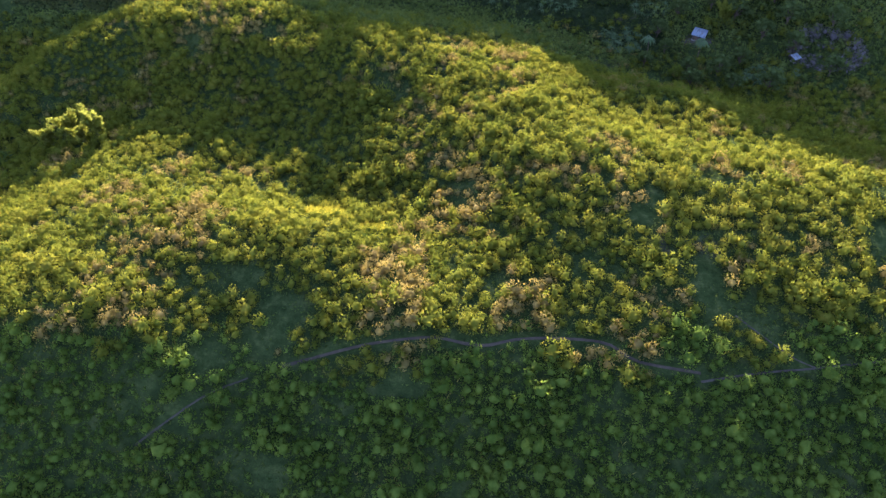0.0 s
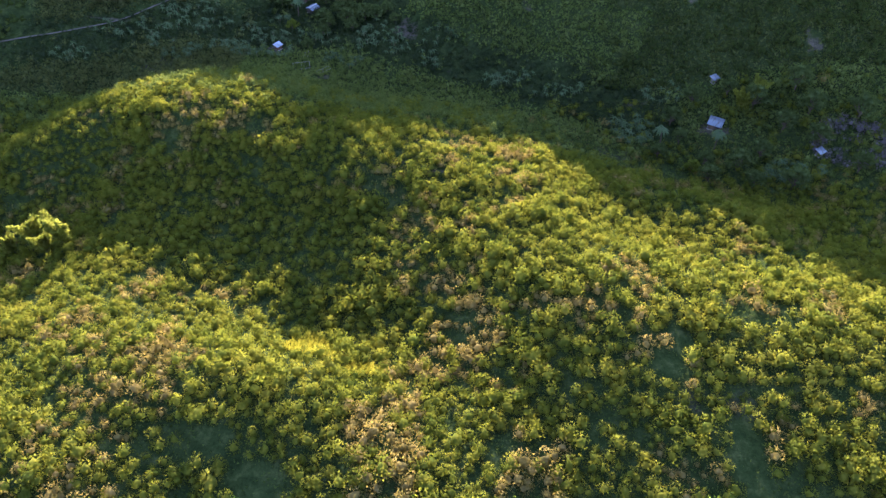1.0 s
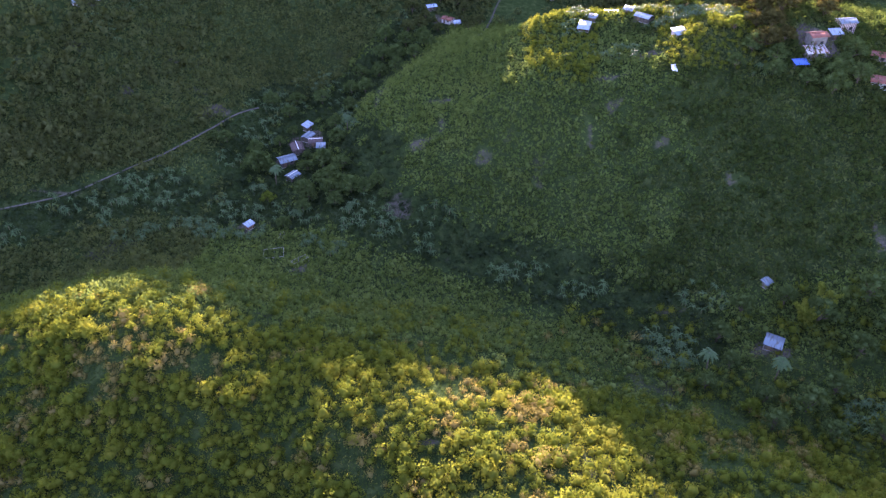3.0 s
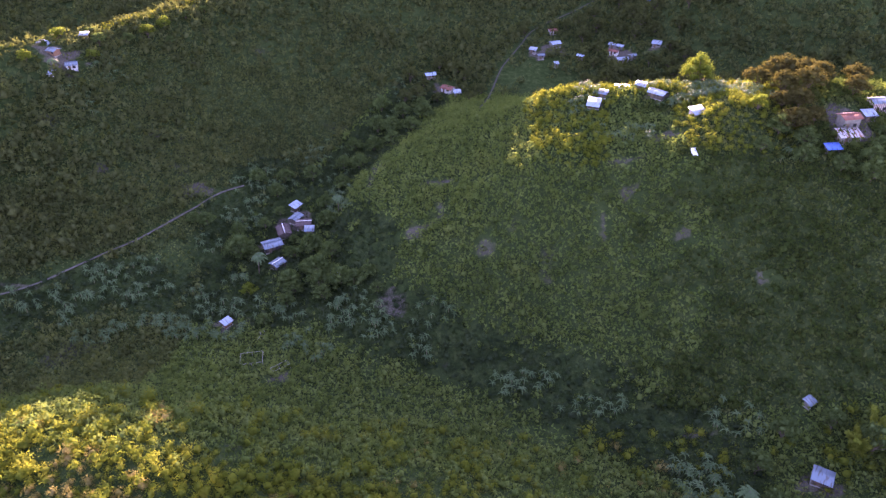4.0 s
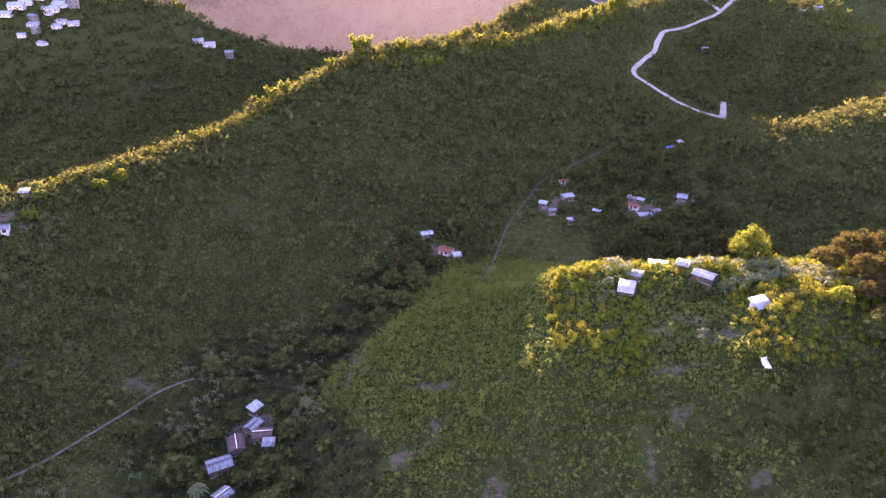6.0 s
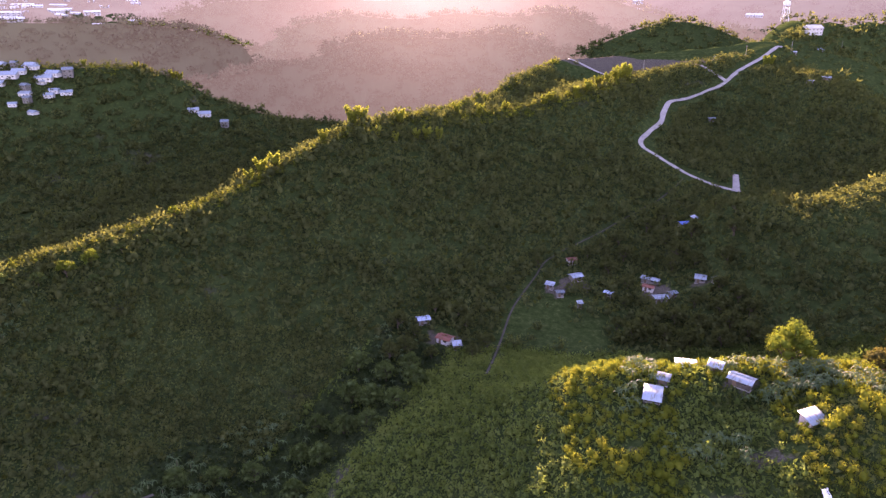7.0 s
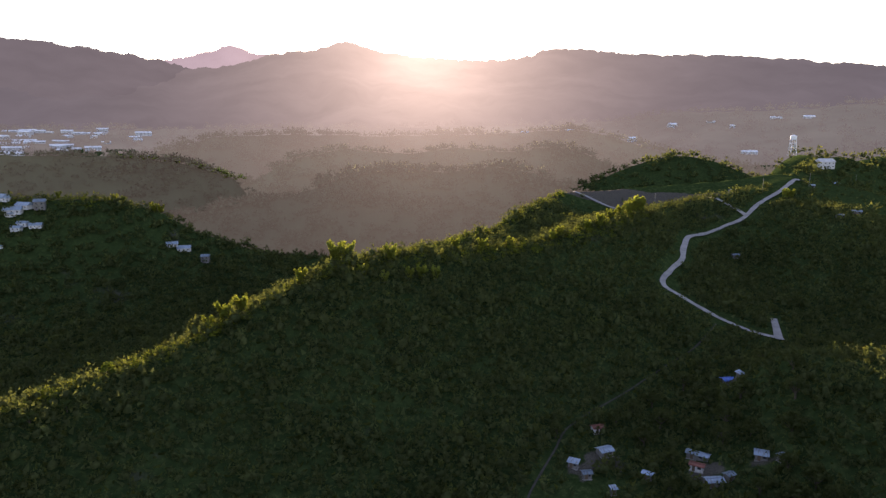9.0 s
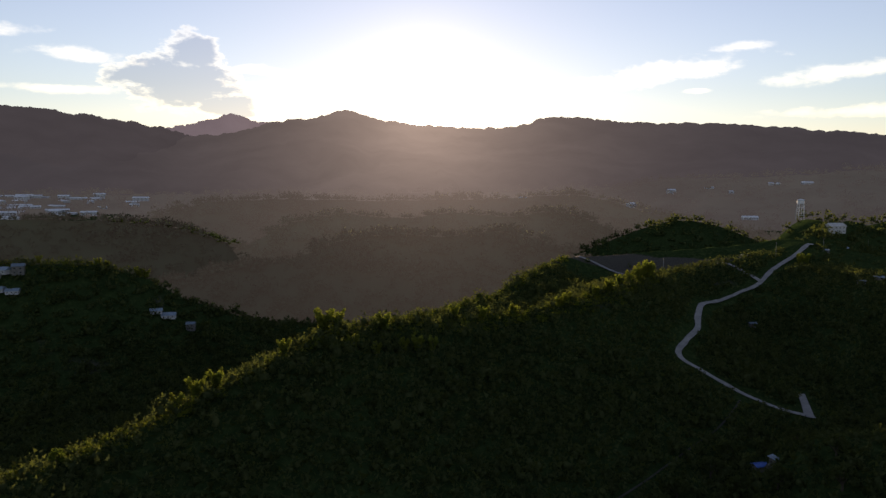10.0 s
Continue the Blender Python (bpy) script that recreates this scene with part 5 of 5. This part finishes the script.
house(96.5, 183.5, 30, 2.2, 1.6, 1.8, "small shed with pale sheet roof at the wood's edge", TIN, PALE_WALL, shed=True, category="shed")
# on the left ridge
house(-158, 360, -22, 7.0, 4.8, 2.8, "house with bright tin roof below the ridge trees", TIN, PALE_WALL, group="ridge houses")
house(-152.5, 354, -22, 4.6, 3.6, 2.6, "house with grey tin roof and brown walls on the ridge", OLD_TIN, BROWN_WALL, group="ridge houses")
house(-145.2, 350.5, 18, 4.6, 4.4, 3.0, "white house with blue-grey tin roof on the ridge", OLD_TIN, WHITE_WALL, group="ridge houses")
house(-149, 343, 10, 2.6, 2.0, 2.0, "small white shed below the ridge houses", TIN, WHITE_WALL, shed=True, category="shed")
house(-147, 368, 10, 3.4, 2.4, 2.3, "hut with pale tin roof under the ridge trees", TIN, PLANK_WALL, shed=True, group="ridge houses")
# village beyond the hill
for x, y, turn, L, D, roof, label in [(-17.8, 397.9, 20, 5.0, 3.6, "pale_blue", "house with faded blue tin roof in the village"), (-10, 388, -30, 6.0, 4.4, "red", "white-walled house with dark red roof in the village"), (-6, 384, 10, 3.0, 2.4, "tin", "white shed beside the red-roofed house"),
                                      (38.5, 434.3, 25, 5.4, 4.4, "tin", "house with bright tin roof at the field's edge"), (27.8, 426.4, -25, 3.6, 2.2, "tin", "shed with pale tin roof at the field's edge"), (31.1, 422, 10, 3.2, 2.6, "old", "low shed with grey roof by the field"),
                                      (49.3, 423.8, -35, 3.4, 2.4, "pale_blue", "shed with pale blue roof in the village"), (37.7, 415.6, 15, 1.8, 1.6, "tin", "tiny shed with pale roof on the field"), (38.2, 446.3, 20, 4.4, 3.2, "red", "house with dark red tin roof under trees"),
                                      (67, 434.2, -32, 8.5, 3.2, "tin", "long shed with bright tin roof in the village"), (67.6, 420.9, 8, 6.4, 4.0, "tin", "house with pale tin roof in the village"), (65, 428.3, -30, 5.0, 3.0, "red", "house with dull red roof between the sheds"), (72.5, 422.5, 30, 3.4, 2.6, "old", "lean-to with grey tin roof in the village"),
                                      (83.8, 428.6, -20, 4.6, 3.0, "tin", "hut with white tin roof among trees"), (88.5, 426, 30, 2.6, 2.0, "old", "little shed with grey roof among trees"), (90.8, 479.3, 15, 5.2, 4.0, "blue", "house with deep blue roof above the village"), (94.6, 477.5, 40, 3.2, 2.8, "tin", "white-roofed shelter beside the blue house"),
                                      (176, 726, 25, 7.0, 5.0, "tin", "white hut on the cleared hilltop"), (285, 812, 20, 8.0, 6.0, "pale_blue", "house with pale roof beside the hill road"), (236, 744, -10, 6.0, 4.0, "tin", "roadside hut with pale roof"), (147, 634, 10, 5.0, 3.4, "old", "lone hut with grey roof below the road"),
                                      (218, 646, -15, 6.0, 4.2, "tin", "hut with pale roof on the far slope"), (206, 640, 20, 5.0, 3.6, "old", "grey-roofed hut on the far slope")]:
    roof_of = {"blue": BLUE_TIN, "red": RED_TIN, "tin": TIN, "old": OLD_TIN, "pale_blue": PALE_BLUE_TIN}[roof]
    house(x, y, turn, L, D, 2.6, label, roof_of, WHITE_WALL if roof == "red" else PALE_WALL, shed=roof == "tin" and L < 5, group="village houses")


def block_house(x, y, turn, length, depth, storeys, label, wall, roof):
    """A low-gabled town house with rows of windows."""
    ob = thing("town_house", pose(x, y, ground_z(x, y) - 0.5, 0, 0, turn), label, "house", "town houses")
    tall = storeys * 2.8 + 0.5
    L, D = length / 2, depth / 2
    part("wall", boxes((-L, L, -D, D, 0, tall)), wall, ob)
    bm = bmesh.new()
    eave, top = 0.5, tall + D * 0.5
    a = [bm.verts.new((-L - eave, p, q)) for p, q in ((-D - eave, tall - 0.15), (-D - eave, tall + 0.05), (0, top + 0.2), (D + eave, tall + 0.05), (D + eave, tall - 0.15))]
    b = [bm.verts.new((L + eave, v.co.y, v.co.z)) for v in a]
    bm.faces.new(a[::-1]), bm.faces.new(b)
    for i in range(5):
        bm.faces.new((a[i - 1], a[i], b[i], b[i - 1]))
    part("roof", bm, roof, ob)
    for k in range(storeys):
        for i in range(max(2, int(length / 3))):
            u = -L + length * (i + 0.5) / max(2, int(length / 3))
            pane = part("window", boxes((u - 0.5, u + 0.5, -D - 0.05, -D + 0.02, 2.8 * k + 1.5, 2.8 * k + 2.4)), WINDOW_GLASS, ob)
            part("sill", boxes((u - 0.6, u + 0.6, -D - 0.16, -D, 2.8 * k + 1.38, 2.8 * k + 1.48)), wall, pane)
    return ob


block_house(293, 848, 10, 14, 9, 2, "white two-storey house on the ridge by the water tower", WHITE_WALL, WHITE_WALL)
town_rng = np.random.default_rng(23)
town_kinds = [block_house(-317, 708, 12, 11, 8, 1, "pale two-storey town house on the far slope", WHITE_WALL, TIN), block_house(-330, 716, -8, 8, 6, 1, "low town house with tin roof on the far slope", WHITE_WALL, TIN), block_house(-303, 716, 20, 7, 6, 2, "town house with grey roof on the far slope", PALE_WALL, OLD_TIN)]
for x, y, s in [(-340, 704, 1.0), (-326, 697, 0.8), (-310, 698, 0.8), (-300, 704, 0.7), (-352, 714, 1.0), (-345, 722, 0.9), (-322, 690, 0.7), (-360, 700, 1.0), (-327, 714, 0.8), (-312, 713, 0.9), (-325, 694, 0.7), (-308, 702, 0.8), (-335, 708, 0.8), (-318, 705, 0.7), (-346, 698, 0.8), (-331, 686, 0.7), (-316, 684, 0.6), (-355, 722, 0.9), (-341, 714, 0.7), (-210, 733, 0.8), (-217, 729, 0.7), (-196, 736, 0.8), (-127, 682, 0.8)]:
    copy_thing(town_kinds[town_rng.integers(3)], at_scaled(x, y, town_rng.uniform(-25, 25), s))


# ---- water tower, poles, sheets and pens ----
def water_tower(m):
    ob = thing("water_tower", m, "white round water tank on a tall braced steel frame", "water tower")
    bm = bmesh.new()
    tube(bm, [(0, 0, 13.6), (0, 0, 13.8), (0, 0, 17.4), (0, 0, 18.2)], [2.6, 3.0, 3.0, 0.4], 20)
    part("tank", bm, WHITE_PAINT, ob)
    corners = [(2.6, 2.6), (-2.6, 2.6), (-2.6, -2.6), (2.6, -2.6)]
    for u, v in corners:
        bm = bmesh.new()
        tube(bm, [(u, v, -0.5), (u * 0.75, v * 0.75, 13.7)], [0.28, 0.28], 6)
        part("leg", bm, WHITE_PAINT, ob)
    for z in (3.5, 7.0, 10.5):
        s = 1 - 0.25 * z / 13.7
        for (a, b), (c, d) in zip(corners, corners[1:] + corners[:1]):
            bm = bmesh.new()
            tube(bm, [(a * s, b * s, z), (c * s, d * s, z)], [0.13, 0.13], 5)
            tube(bm, [(a * s, b * s, z), (c * (s - 0.06), d * (s - 0.06), z + 3.3)], [0.09, 0.09], 5)
            part("brace", bm, WHITE_PAINT, ob)
    return ob


water_tower(at(291, 906))


def utility_pole(m):
    ob = thing("utility_pole", m, "tall grey utility pole with a crossarm", "pole", "utility poles")
    bm = bmesh.new()
    tube(bm, [(0, 0, -0.5), (0, 0, 9)], [0.16, 0.10], 7)
    part("pole", bm, CONCRETE, ob)
    part("crossarm", boxes((-0.9, 0.9, -0.06, 0.06, 8.1, 8.25)), BARK, ob)
    return ob


pole = utility_pole(at(118, 705))
for x, y in [(322, 850), (232, 738), (190, 712)]:
    copy_thing(pole, at(x, y, 20))


def frame_pen(m, label, w, d):
    """A pen of thin pale poles: corner posts and rails."""
    ob = thing("pole_pen", m, label, "pen")
    for u in (-w / 2, 0, w / 2):
        for v in (-d / 2, d / 2):
            bm = bmesh.new()
            tube(bm, [(u, v, -0.3), (u, v, 1.3)], [0.04, 0.035], 5)
            part("post", bm, POLE_WOOD, ob)
    for a, b in (((-w / 2, -d / 2), (w / 2, -d / 2)), ((w / 2, -d / 2), (w / 2, d / 2)), ((w / 2, d / 2), (-w / 2, d / 2)), ((-w / 2, d / 2), (-w / 2, -d / 2))):
        bm = bmesh.new()
        tube(bm, [(*a, 1.2), (*b, 1.15)], [0.04, 0.04], 5)
        part("rail", bm, POLE_WOOD, ob)
    return ob


frame_pen(at(-55, 234, 12), "low pen of pale poles on the valley slope", 5.5, 4.0)
frame_pen(at(-47, 231, 40), "narrow pen of pale poles on the valley slope", 4.5, 1.6)


def bent_pole(m, bow, label):
    ob = thing("bent_pole", m, label, "pole", "bent poles")
    bm = bmesh.new()
    tube(bm, [(-bow, -2.0, 0.1), (0, -0.8, 0.5), (0.1, 0.6, 0.5), (-bow * 0.6, 2.0, 0.1)], [0.045, 0.045, 0.045, 0.04], 5)
    part("pole", bm, POLE_WOOD, ob)
    return ob


bent_pole(at(-54.5, 245, 10, 0.3), 0.7, "bent pale pole lying by the banana plants")
bent_pole(at(-55.7, 245, 14, 0.3), 0.9, "bent pale pole lying by the banana plants")


def plastic_sheet(m, w, d, label, rng):
    """A crumpled sheet lying on the plants."""
    xs, ys = np.linspace(-w / 2, w / 2, 14), np.linspace(-d / 2, d / 2, 14)
    gx, gy = np.meshgrid(xs, ys)
    gx, gy = gx * (0.8 + 0.4 * value_noise(gy * 1.3, gx, 3)), gy * (0.8 + 0.4 * value_noise(gx * 1.3, gy, 4))
    z = fbm(gx * 2.6, gy * 2.6, 3, 8) * 1.1
    i = (np.arange(13)[:, None] * 14 + np.arange(13)[None, :]).ravel()
    ob = add_mesh("plastic_sheet", np.stack([gx.ravel(), gy.ravel(), z.ravel()], 1), np.stack([i, i + 1, i + 15, i + 14], 1), SHEET)
    ob.matrix_basis = m
    mod = ob.modifiers.new("thickness", "SOLIDIFY")
    mod.thickness = 0.02
    return tagged(ob, label, "plastic sheet")


plastic_sheet(pose(60.3, 281.3, ground_z(60.3, 281.3) + 1.0, 20, 0, 8), 1.5, 2.8, "crumpled white plastic sheet on the slope", rng)


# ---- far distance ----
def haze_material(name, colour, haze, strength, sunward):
    """Distant woods with haze painted in as emission, brighter and warmer towards the sun."""
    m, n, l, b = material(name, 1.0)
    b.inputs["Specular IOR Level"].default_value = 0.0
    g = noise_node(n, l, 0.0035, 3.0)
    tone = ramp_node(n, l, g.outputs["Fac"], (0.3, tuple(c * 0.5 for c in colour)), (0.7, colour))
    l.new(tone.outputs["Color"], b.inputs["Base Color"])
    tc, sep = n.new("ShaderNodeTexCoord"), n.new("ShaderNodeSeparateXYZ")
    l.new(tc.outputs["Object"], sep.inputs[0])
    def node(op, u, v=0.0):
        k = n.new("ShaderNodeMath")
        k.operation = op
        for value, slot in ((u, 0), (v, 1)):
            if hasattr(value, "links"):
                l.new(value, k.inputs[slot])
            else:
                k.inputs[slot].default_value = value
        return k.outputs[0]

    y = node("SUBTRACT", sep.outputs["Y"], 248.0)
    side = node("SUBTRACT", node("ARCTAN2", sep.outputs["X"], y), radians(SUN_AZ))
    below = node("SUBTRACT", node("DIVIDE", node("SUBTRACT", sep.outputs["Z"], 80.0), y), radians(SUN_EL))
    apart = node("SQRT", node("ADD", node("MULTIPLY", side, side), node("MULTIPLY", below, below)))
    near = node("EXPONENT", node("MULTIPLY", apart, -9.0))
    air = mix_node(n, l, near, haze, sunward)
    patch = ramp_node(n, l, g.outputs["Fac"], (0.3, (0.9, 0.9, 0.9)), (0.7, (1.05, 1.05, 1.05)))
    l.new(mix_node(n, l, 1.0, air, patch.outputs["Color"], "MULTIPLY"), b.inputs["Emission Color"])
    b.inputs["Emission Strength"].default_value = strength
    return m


def far_range(name, label, mat, distance, skyline, foot, rough=0.35, trees=0.07, base=-110):
    """A range of hills: skyline gives bearings and heights in degrees over the walk's end."""
    az = np.linspace(skyline[0][0], skyline[-1][0], 700)
    top = np.interp(az, [s[0] for s in skyline], [s[1] for s in skyline])
    window = np.hanning(23)[1:-1]
    top = np.convolve(np.pad(top, 10, "edge"), window / window.sum(), "valid")
    top = top + (fbm(az * 1.3, az * 0, 5, 51) - 0.47) * rough + (value_noise(az * 14, az * 0, 57) - 0.5) * trees + (value_noise(az * 4.3, az * 0, 58) - 0.5) * trees
    rows = 28
    verts = []
    for k in range(rows + 1):
        f = k / rows
        d = distance - foot * (1 - f) + (fbm(az / 3, az * 0 + f * 3, 4, 61) - 0.47) * foot * 0.7 * (1 - f)
        z = 80 + np.tan(np.radians(top)) * distance * f ** 1.15 + base * (1 - f)
        z = z + (fbm(az / 4, az * 0 + f * 4, 3, 71) - 0.47) * distance * 0.006 * f * (1 - f) * 4
        verts.append(np.stack([-5 + d * np.sin(np.radians(az)), 248 + d * np.cos(np.radians(az)), z], 1))
    n = len(az)
    i = (np.arange(rows)[:, None] * n + np.arange(n - 1)[None, :]).ravel()
    ob = smooth_shade(add_mesh(name, np.concatenate(verts), np.stack([i, i + 1, i + n + 1, i + n], 1), mat))
    return tagged(ob, label, "mountain", kind="structure")


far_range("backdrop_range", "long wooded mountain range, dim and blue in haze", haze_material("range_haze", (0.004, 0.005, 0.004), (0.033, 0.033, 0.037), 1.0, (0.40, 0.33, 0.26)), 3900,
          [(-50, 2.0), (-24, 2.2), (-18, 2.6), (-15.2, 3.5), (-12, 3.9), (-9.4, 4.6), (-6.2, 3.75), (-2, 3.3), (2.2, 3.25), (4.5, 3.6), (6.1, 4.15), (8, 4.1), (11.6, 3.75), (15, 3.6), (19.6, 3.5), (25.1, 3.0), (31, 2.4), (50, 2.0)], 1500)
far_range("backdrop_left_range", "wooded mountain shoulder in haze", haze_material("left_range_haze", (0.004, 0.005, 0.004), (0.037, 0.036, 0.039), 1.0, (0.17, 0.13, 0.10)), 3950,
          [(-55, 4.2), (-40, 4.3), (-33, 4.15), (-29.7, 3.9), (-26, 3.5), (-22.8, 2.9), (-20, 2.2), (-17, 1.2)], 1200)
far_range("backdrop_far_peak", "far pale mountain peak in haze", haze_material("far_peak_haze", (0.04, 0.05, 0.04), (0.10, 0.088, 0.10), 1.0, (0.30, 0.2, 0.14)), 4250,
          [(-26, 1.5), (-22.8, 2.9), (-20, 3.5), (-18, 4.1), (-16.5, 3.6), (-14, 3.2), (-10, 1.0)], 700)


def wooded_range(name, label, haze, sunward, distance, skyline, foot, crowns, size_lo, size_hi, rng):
    """A low wooded ridge with haze as emission: its slope, and tree crowns over it and along its top."""
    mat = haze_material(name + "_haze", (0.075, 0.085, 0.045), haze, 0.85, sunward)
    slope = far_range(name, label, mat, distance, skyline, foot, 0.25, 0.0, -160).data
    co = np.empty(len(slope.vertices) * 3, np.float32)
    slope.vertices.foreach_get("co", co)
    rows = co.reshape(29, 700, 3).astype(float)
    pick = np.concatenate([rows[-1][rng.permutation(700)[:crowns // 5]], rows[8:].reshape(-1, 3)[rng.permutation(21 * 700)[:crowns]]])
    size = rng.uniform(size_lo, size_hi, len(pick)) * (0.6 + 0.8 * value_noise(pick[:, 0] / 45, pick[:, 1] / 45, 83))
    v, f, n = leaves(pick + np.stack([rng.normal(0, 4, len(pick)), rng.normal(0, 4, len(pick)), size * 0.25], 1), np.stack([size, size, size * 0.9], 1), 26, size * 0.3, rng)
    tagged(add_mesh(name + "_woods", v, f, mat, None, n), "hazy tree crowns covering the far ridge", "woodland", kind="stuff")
    return rows[-1]


rng = np.random.default_rng(8)
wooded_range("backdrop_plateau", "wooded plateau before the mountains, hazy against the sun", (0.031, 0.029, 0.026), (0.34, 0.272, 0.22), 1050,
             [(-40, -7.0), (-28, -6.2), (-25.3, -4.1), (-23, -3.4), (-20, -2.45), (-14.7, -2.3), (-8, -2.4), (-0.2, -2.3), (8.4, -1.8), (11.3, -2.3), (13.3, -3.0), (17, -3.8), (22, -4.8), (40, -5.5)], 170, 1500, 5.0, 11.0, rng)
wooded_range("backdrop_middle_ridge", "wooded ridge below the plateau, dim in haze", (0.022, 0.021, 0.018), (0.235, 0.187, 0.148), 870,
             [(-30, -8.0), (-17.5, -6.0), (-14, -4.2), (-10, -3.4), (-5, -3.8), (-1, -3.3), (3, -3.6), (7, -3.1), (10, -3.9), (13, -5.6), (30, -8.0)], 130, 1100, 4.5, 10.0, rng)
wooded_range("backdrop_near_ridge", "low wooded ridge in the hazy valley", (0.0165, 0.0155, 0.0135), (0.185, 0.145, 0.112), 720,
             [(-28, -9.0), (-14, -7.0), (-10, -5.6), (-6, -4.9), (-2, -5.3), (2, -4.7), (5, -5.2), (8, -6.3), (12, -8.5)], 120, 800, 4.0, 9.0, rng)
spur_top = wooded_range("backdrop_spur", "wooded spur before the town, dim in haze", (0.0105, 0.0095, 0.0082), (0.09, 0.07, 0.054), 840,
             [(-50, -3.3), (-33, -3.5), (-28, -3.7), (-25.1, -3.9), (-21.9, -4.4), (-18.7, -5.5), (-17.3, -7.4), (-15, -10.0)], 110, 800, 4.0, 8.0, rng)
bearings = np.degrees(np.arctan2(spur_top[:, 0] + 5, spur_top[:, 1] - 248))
# bright bamboo leaf colour along the spur's top stands in for a sunlit rim
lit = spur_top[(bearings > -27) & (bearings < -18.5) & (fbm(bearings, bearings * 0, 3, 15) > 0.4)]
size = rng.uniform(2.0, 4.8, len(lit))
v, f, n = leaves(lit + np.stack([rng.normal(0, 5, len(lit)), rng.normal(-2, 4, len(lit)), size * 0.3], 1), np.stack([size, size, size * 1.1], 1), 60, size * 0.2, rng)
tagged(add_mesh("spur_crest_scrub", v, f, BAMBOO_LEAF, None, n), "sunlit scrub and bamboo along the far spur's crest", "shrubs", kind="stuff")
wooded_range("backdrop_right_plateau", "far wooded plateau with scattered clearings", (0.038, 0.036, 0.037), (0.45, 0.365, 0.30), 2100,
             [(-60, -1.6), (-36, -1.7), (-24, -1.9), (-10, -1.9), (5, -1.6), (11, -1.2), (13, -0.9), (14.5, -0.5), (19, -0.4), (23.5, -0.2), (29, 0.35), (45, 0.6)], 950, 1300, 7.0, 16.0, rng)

# the far town, on the plateau's slope
white_houses = [block_house(-900, 1800, 10, 14, 8, 2, "white two-storey building in the hazy town", WHITE_WALL, WHITE_PAINT), block_house(-880, 1840, -20, 20, 8, 1, "long white building in the hazy town", WHITE_WALL, WHITE_PAINT)]
town_ground = bpy.data.objects["backdrop_right_plateau"].data
co = np.empty(len(town_ground.vertices) * 3, np.float32)
town_ground.vertices.foreach_get("co", co)
co = co.reshape(-1, 3)
bearings = np.degrees(np.arctan2(co[:, 0] + 5, co[:, 1] - 248))
reach = np.hypot(co[:, 0] + 5, co[:, 1] - 248)
spots = np.nonzero((bearings > -37) & (bearings < -24.5) & (reach > 1250) & (reach < 2050))[0]
for ob, k in zip(white_houses, rng.choice(spots, 2, replace=False)):
    ob.matrix_basis = pose(*co[k].tolist(), 0, 0, 15)
for k in rng.choice(spots, 90, replace=False):
    s = rng.uniform(0.8, 1.7)
    copy_thing(white_houses[rng.integers(2)], pose(*co[k].tolist(), 0, 0, rng.uniform(-40, 40)) @ Matrix.Diagonal((s * rng.uniform(0.9, 1.8), s, s * 0.8, 1)))
for k in rng.choice(np.nonzero((bearings > -2) & (bearings < 30) & (reach > 1500) & (reach < 2050))[0], 14, replace=False):
    copy_thing(white_houses[rng.integers(2)], pose(*co[k].tolist(), 0, 0, rng.uniform(-40, 40)) @ Matrix.Scale(rng.uniform(0.8, 1.6), 4))
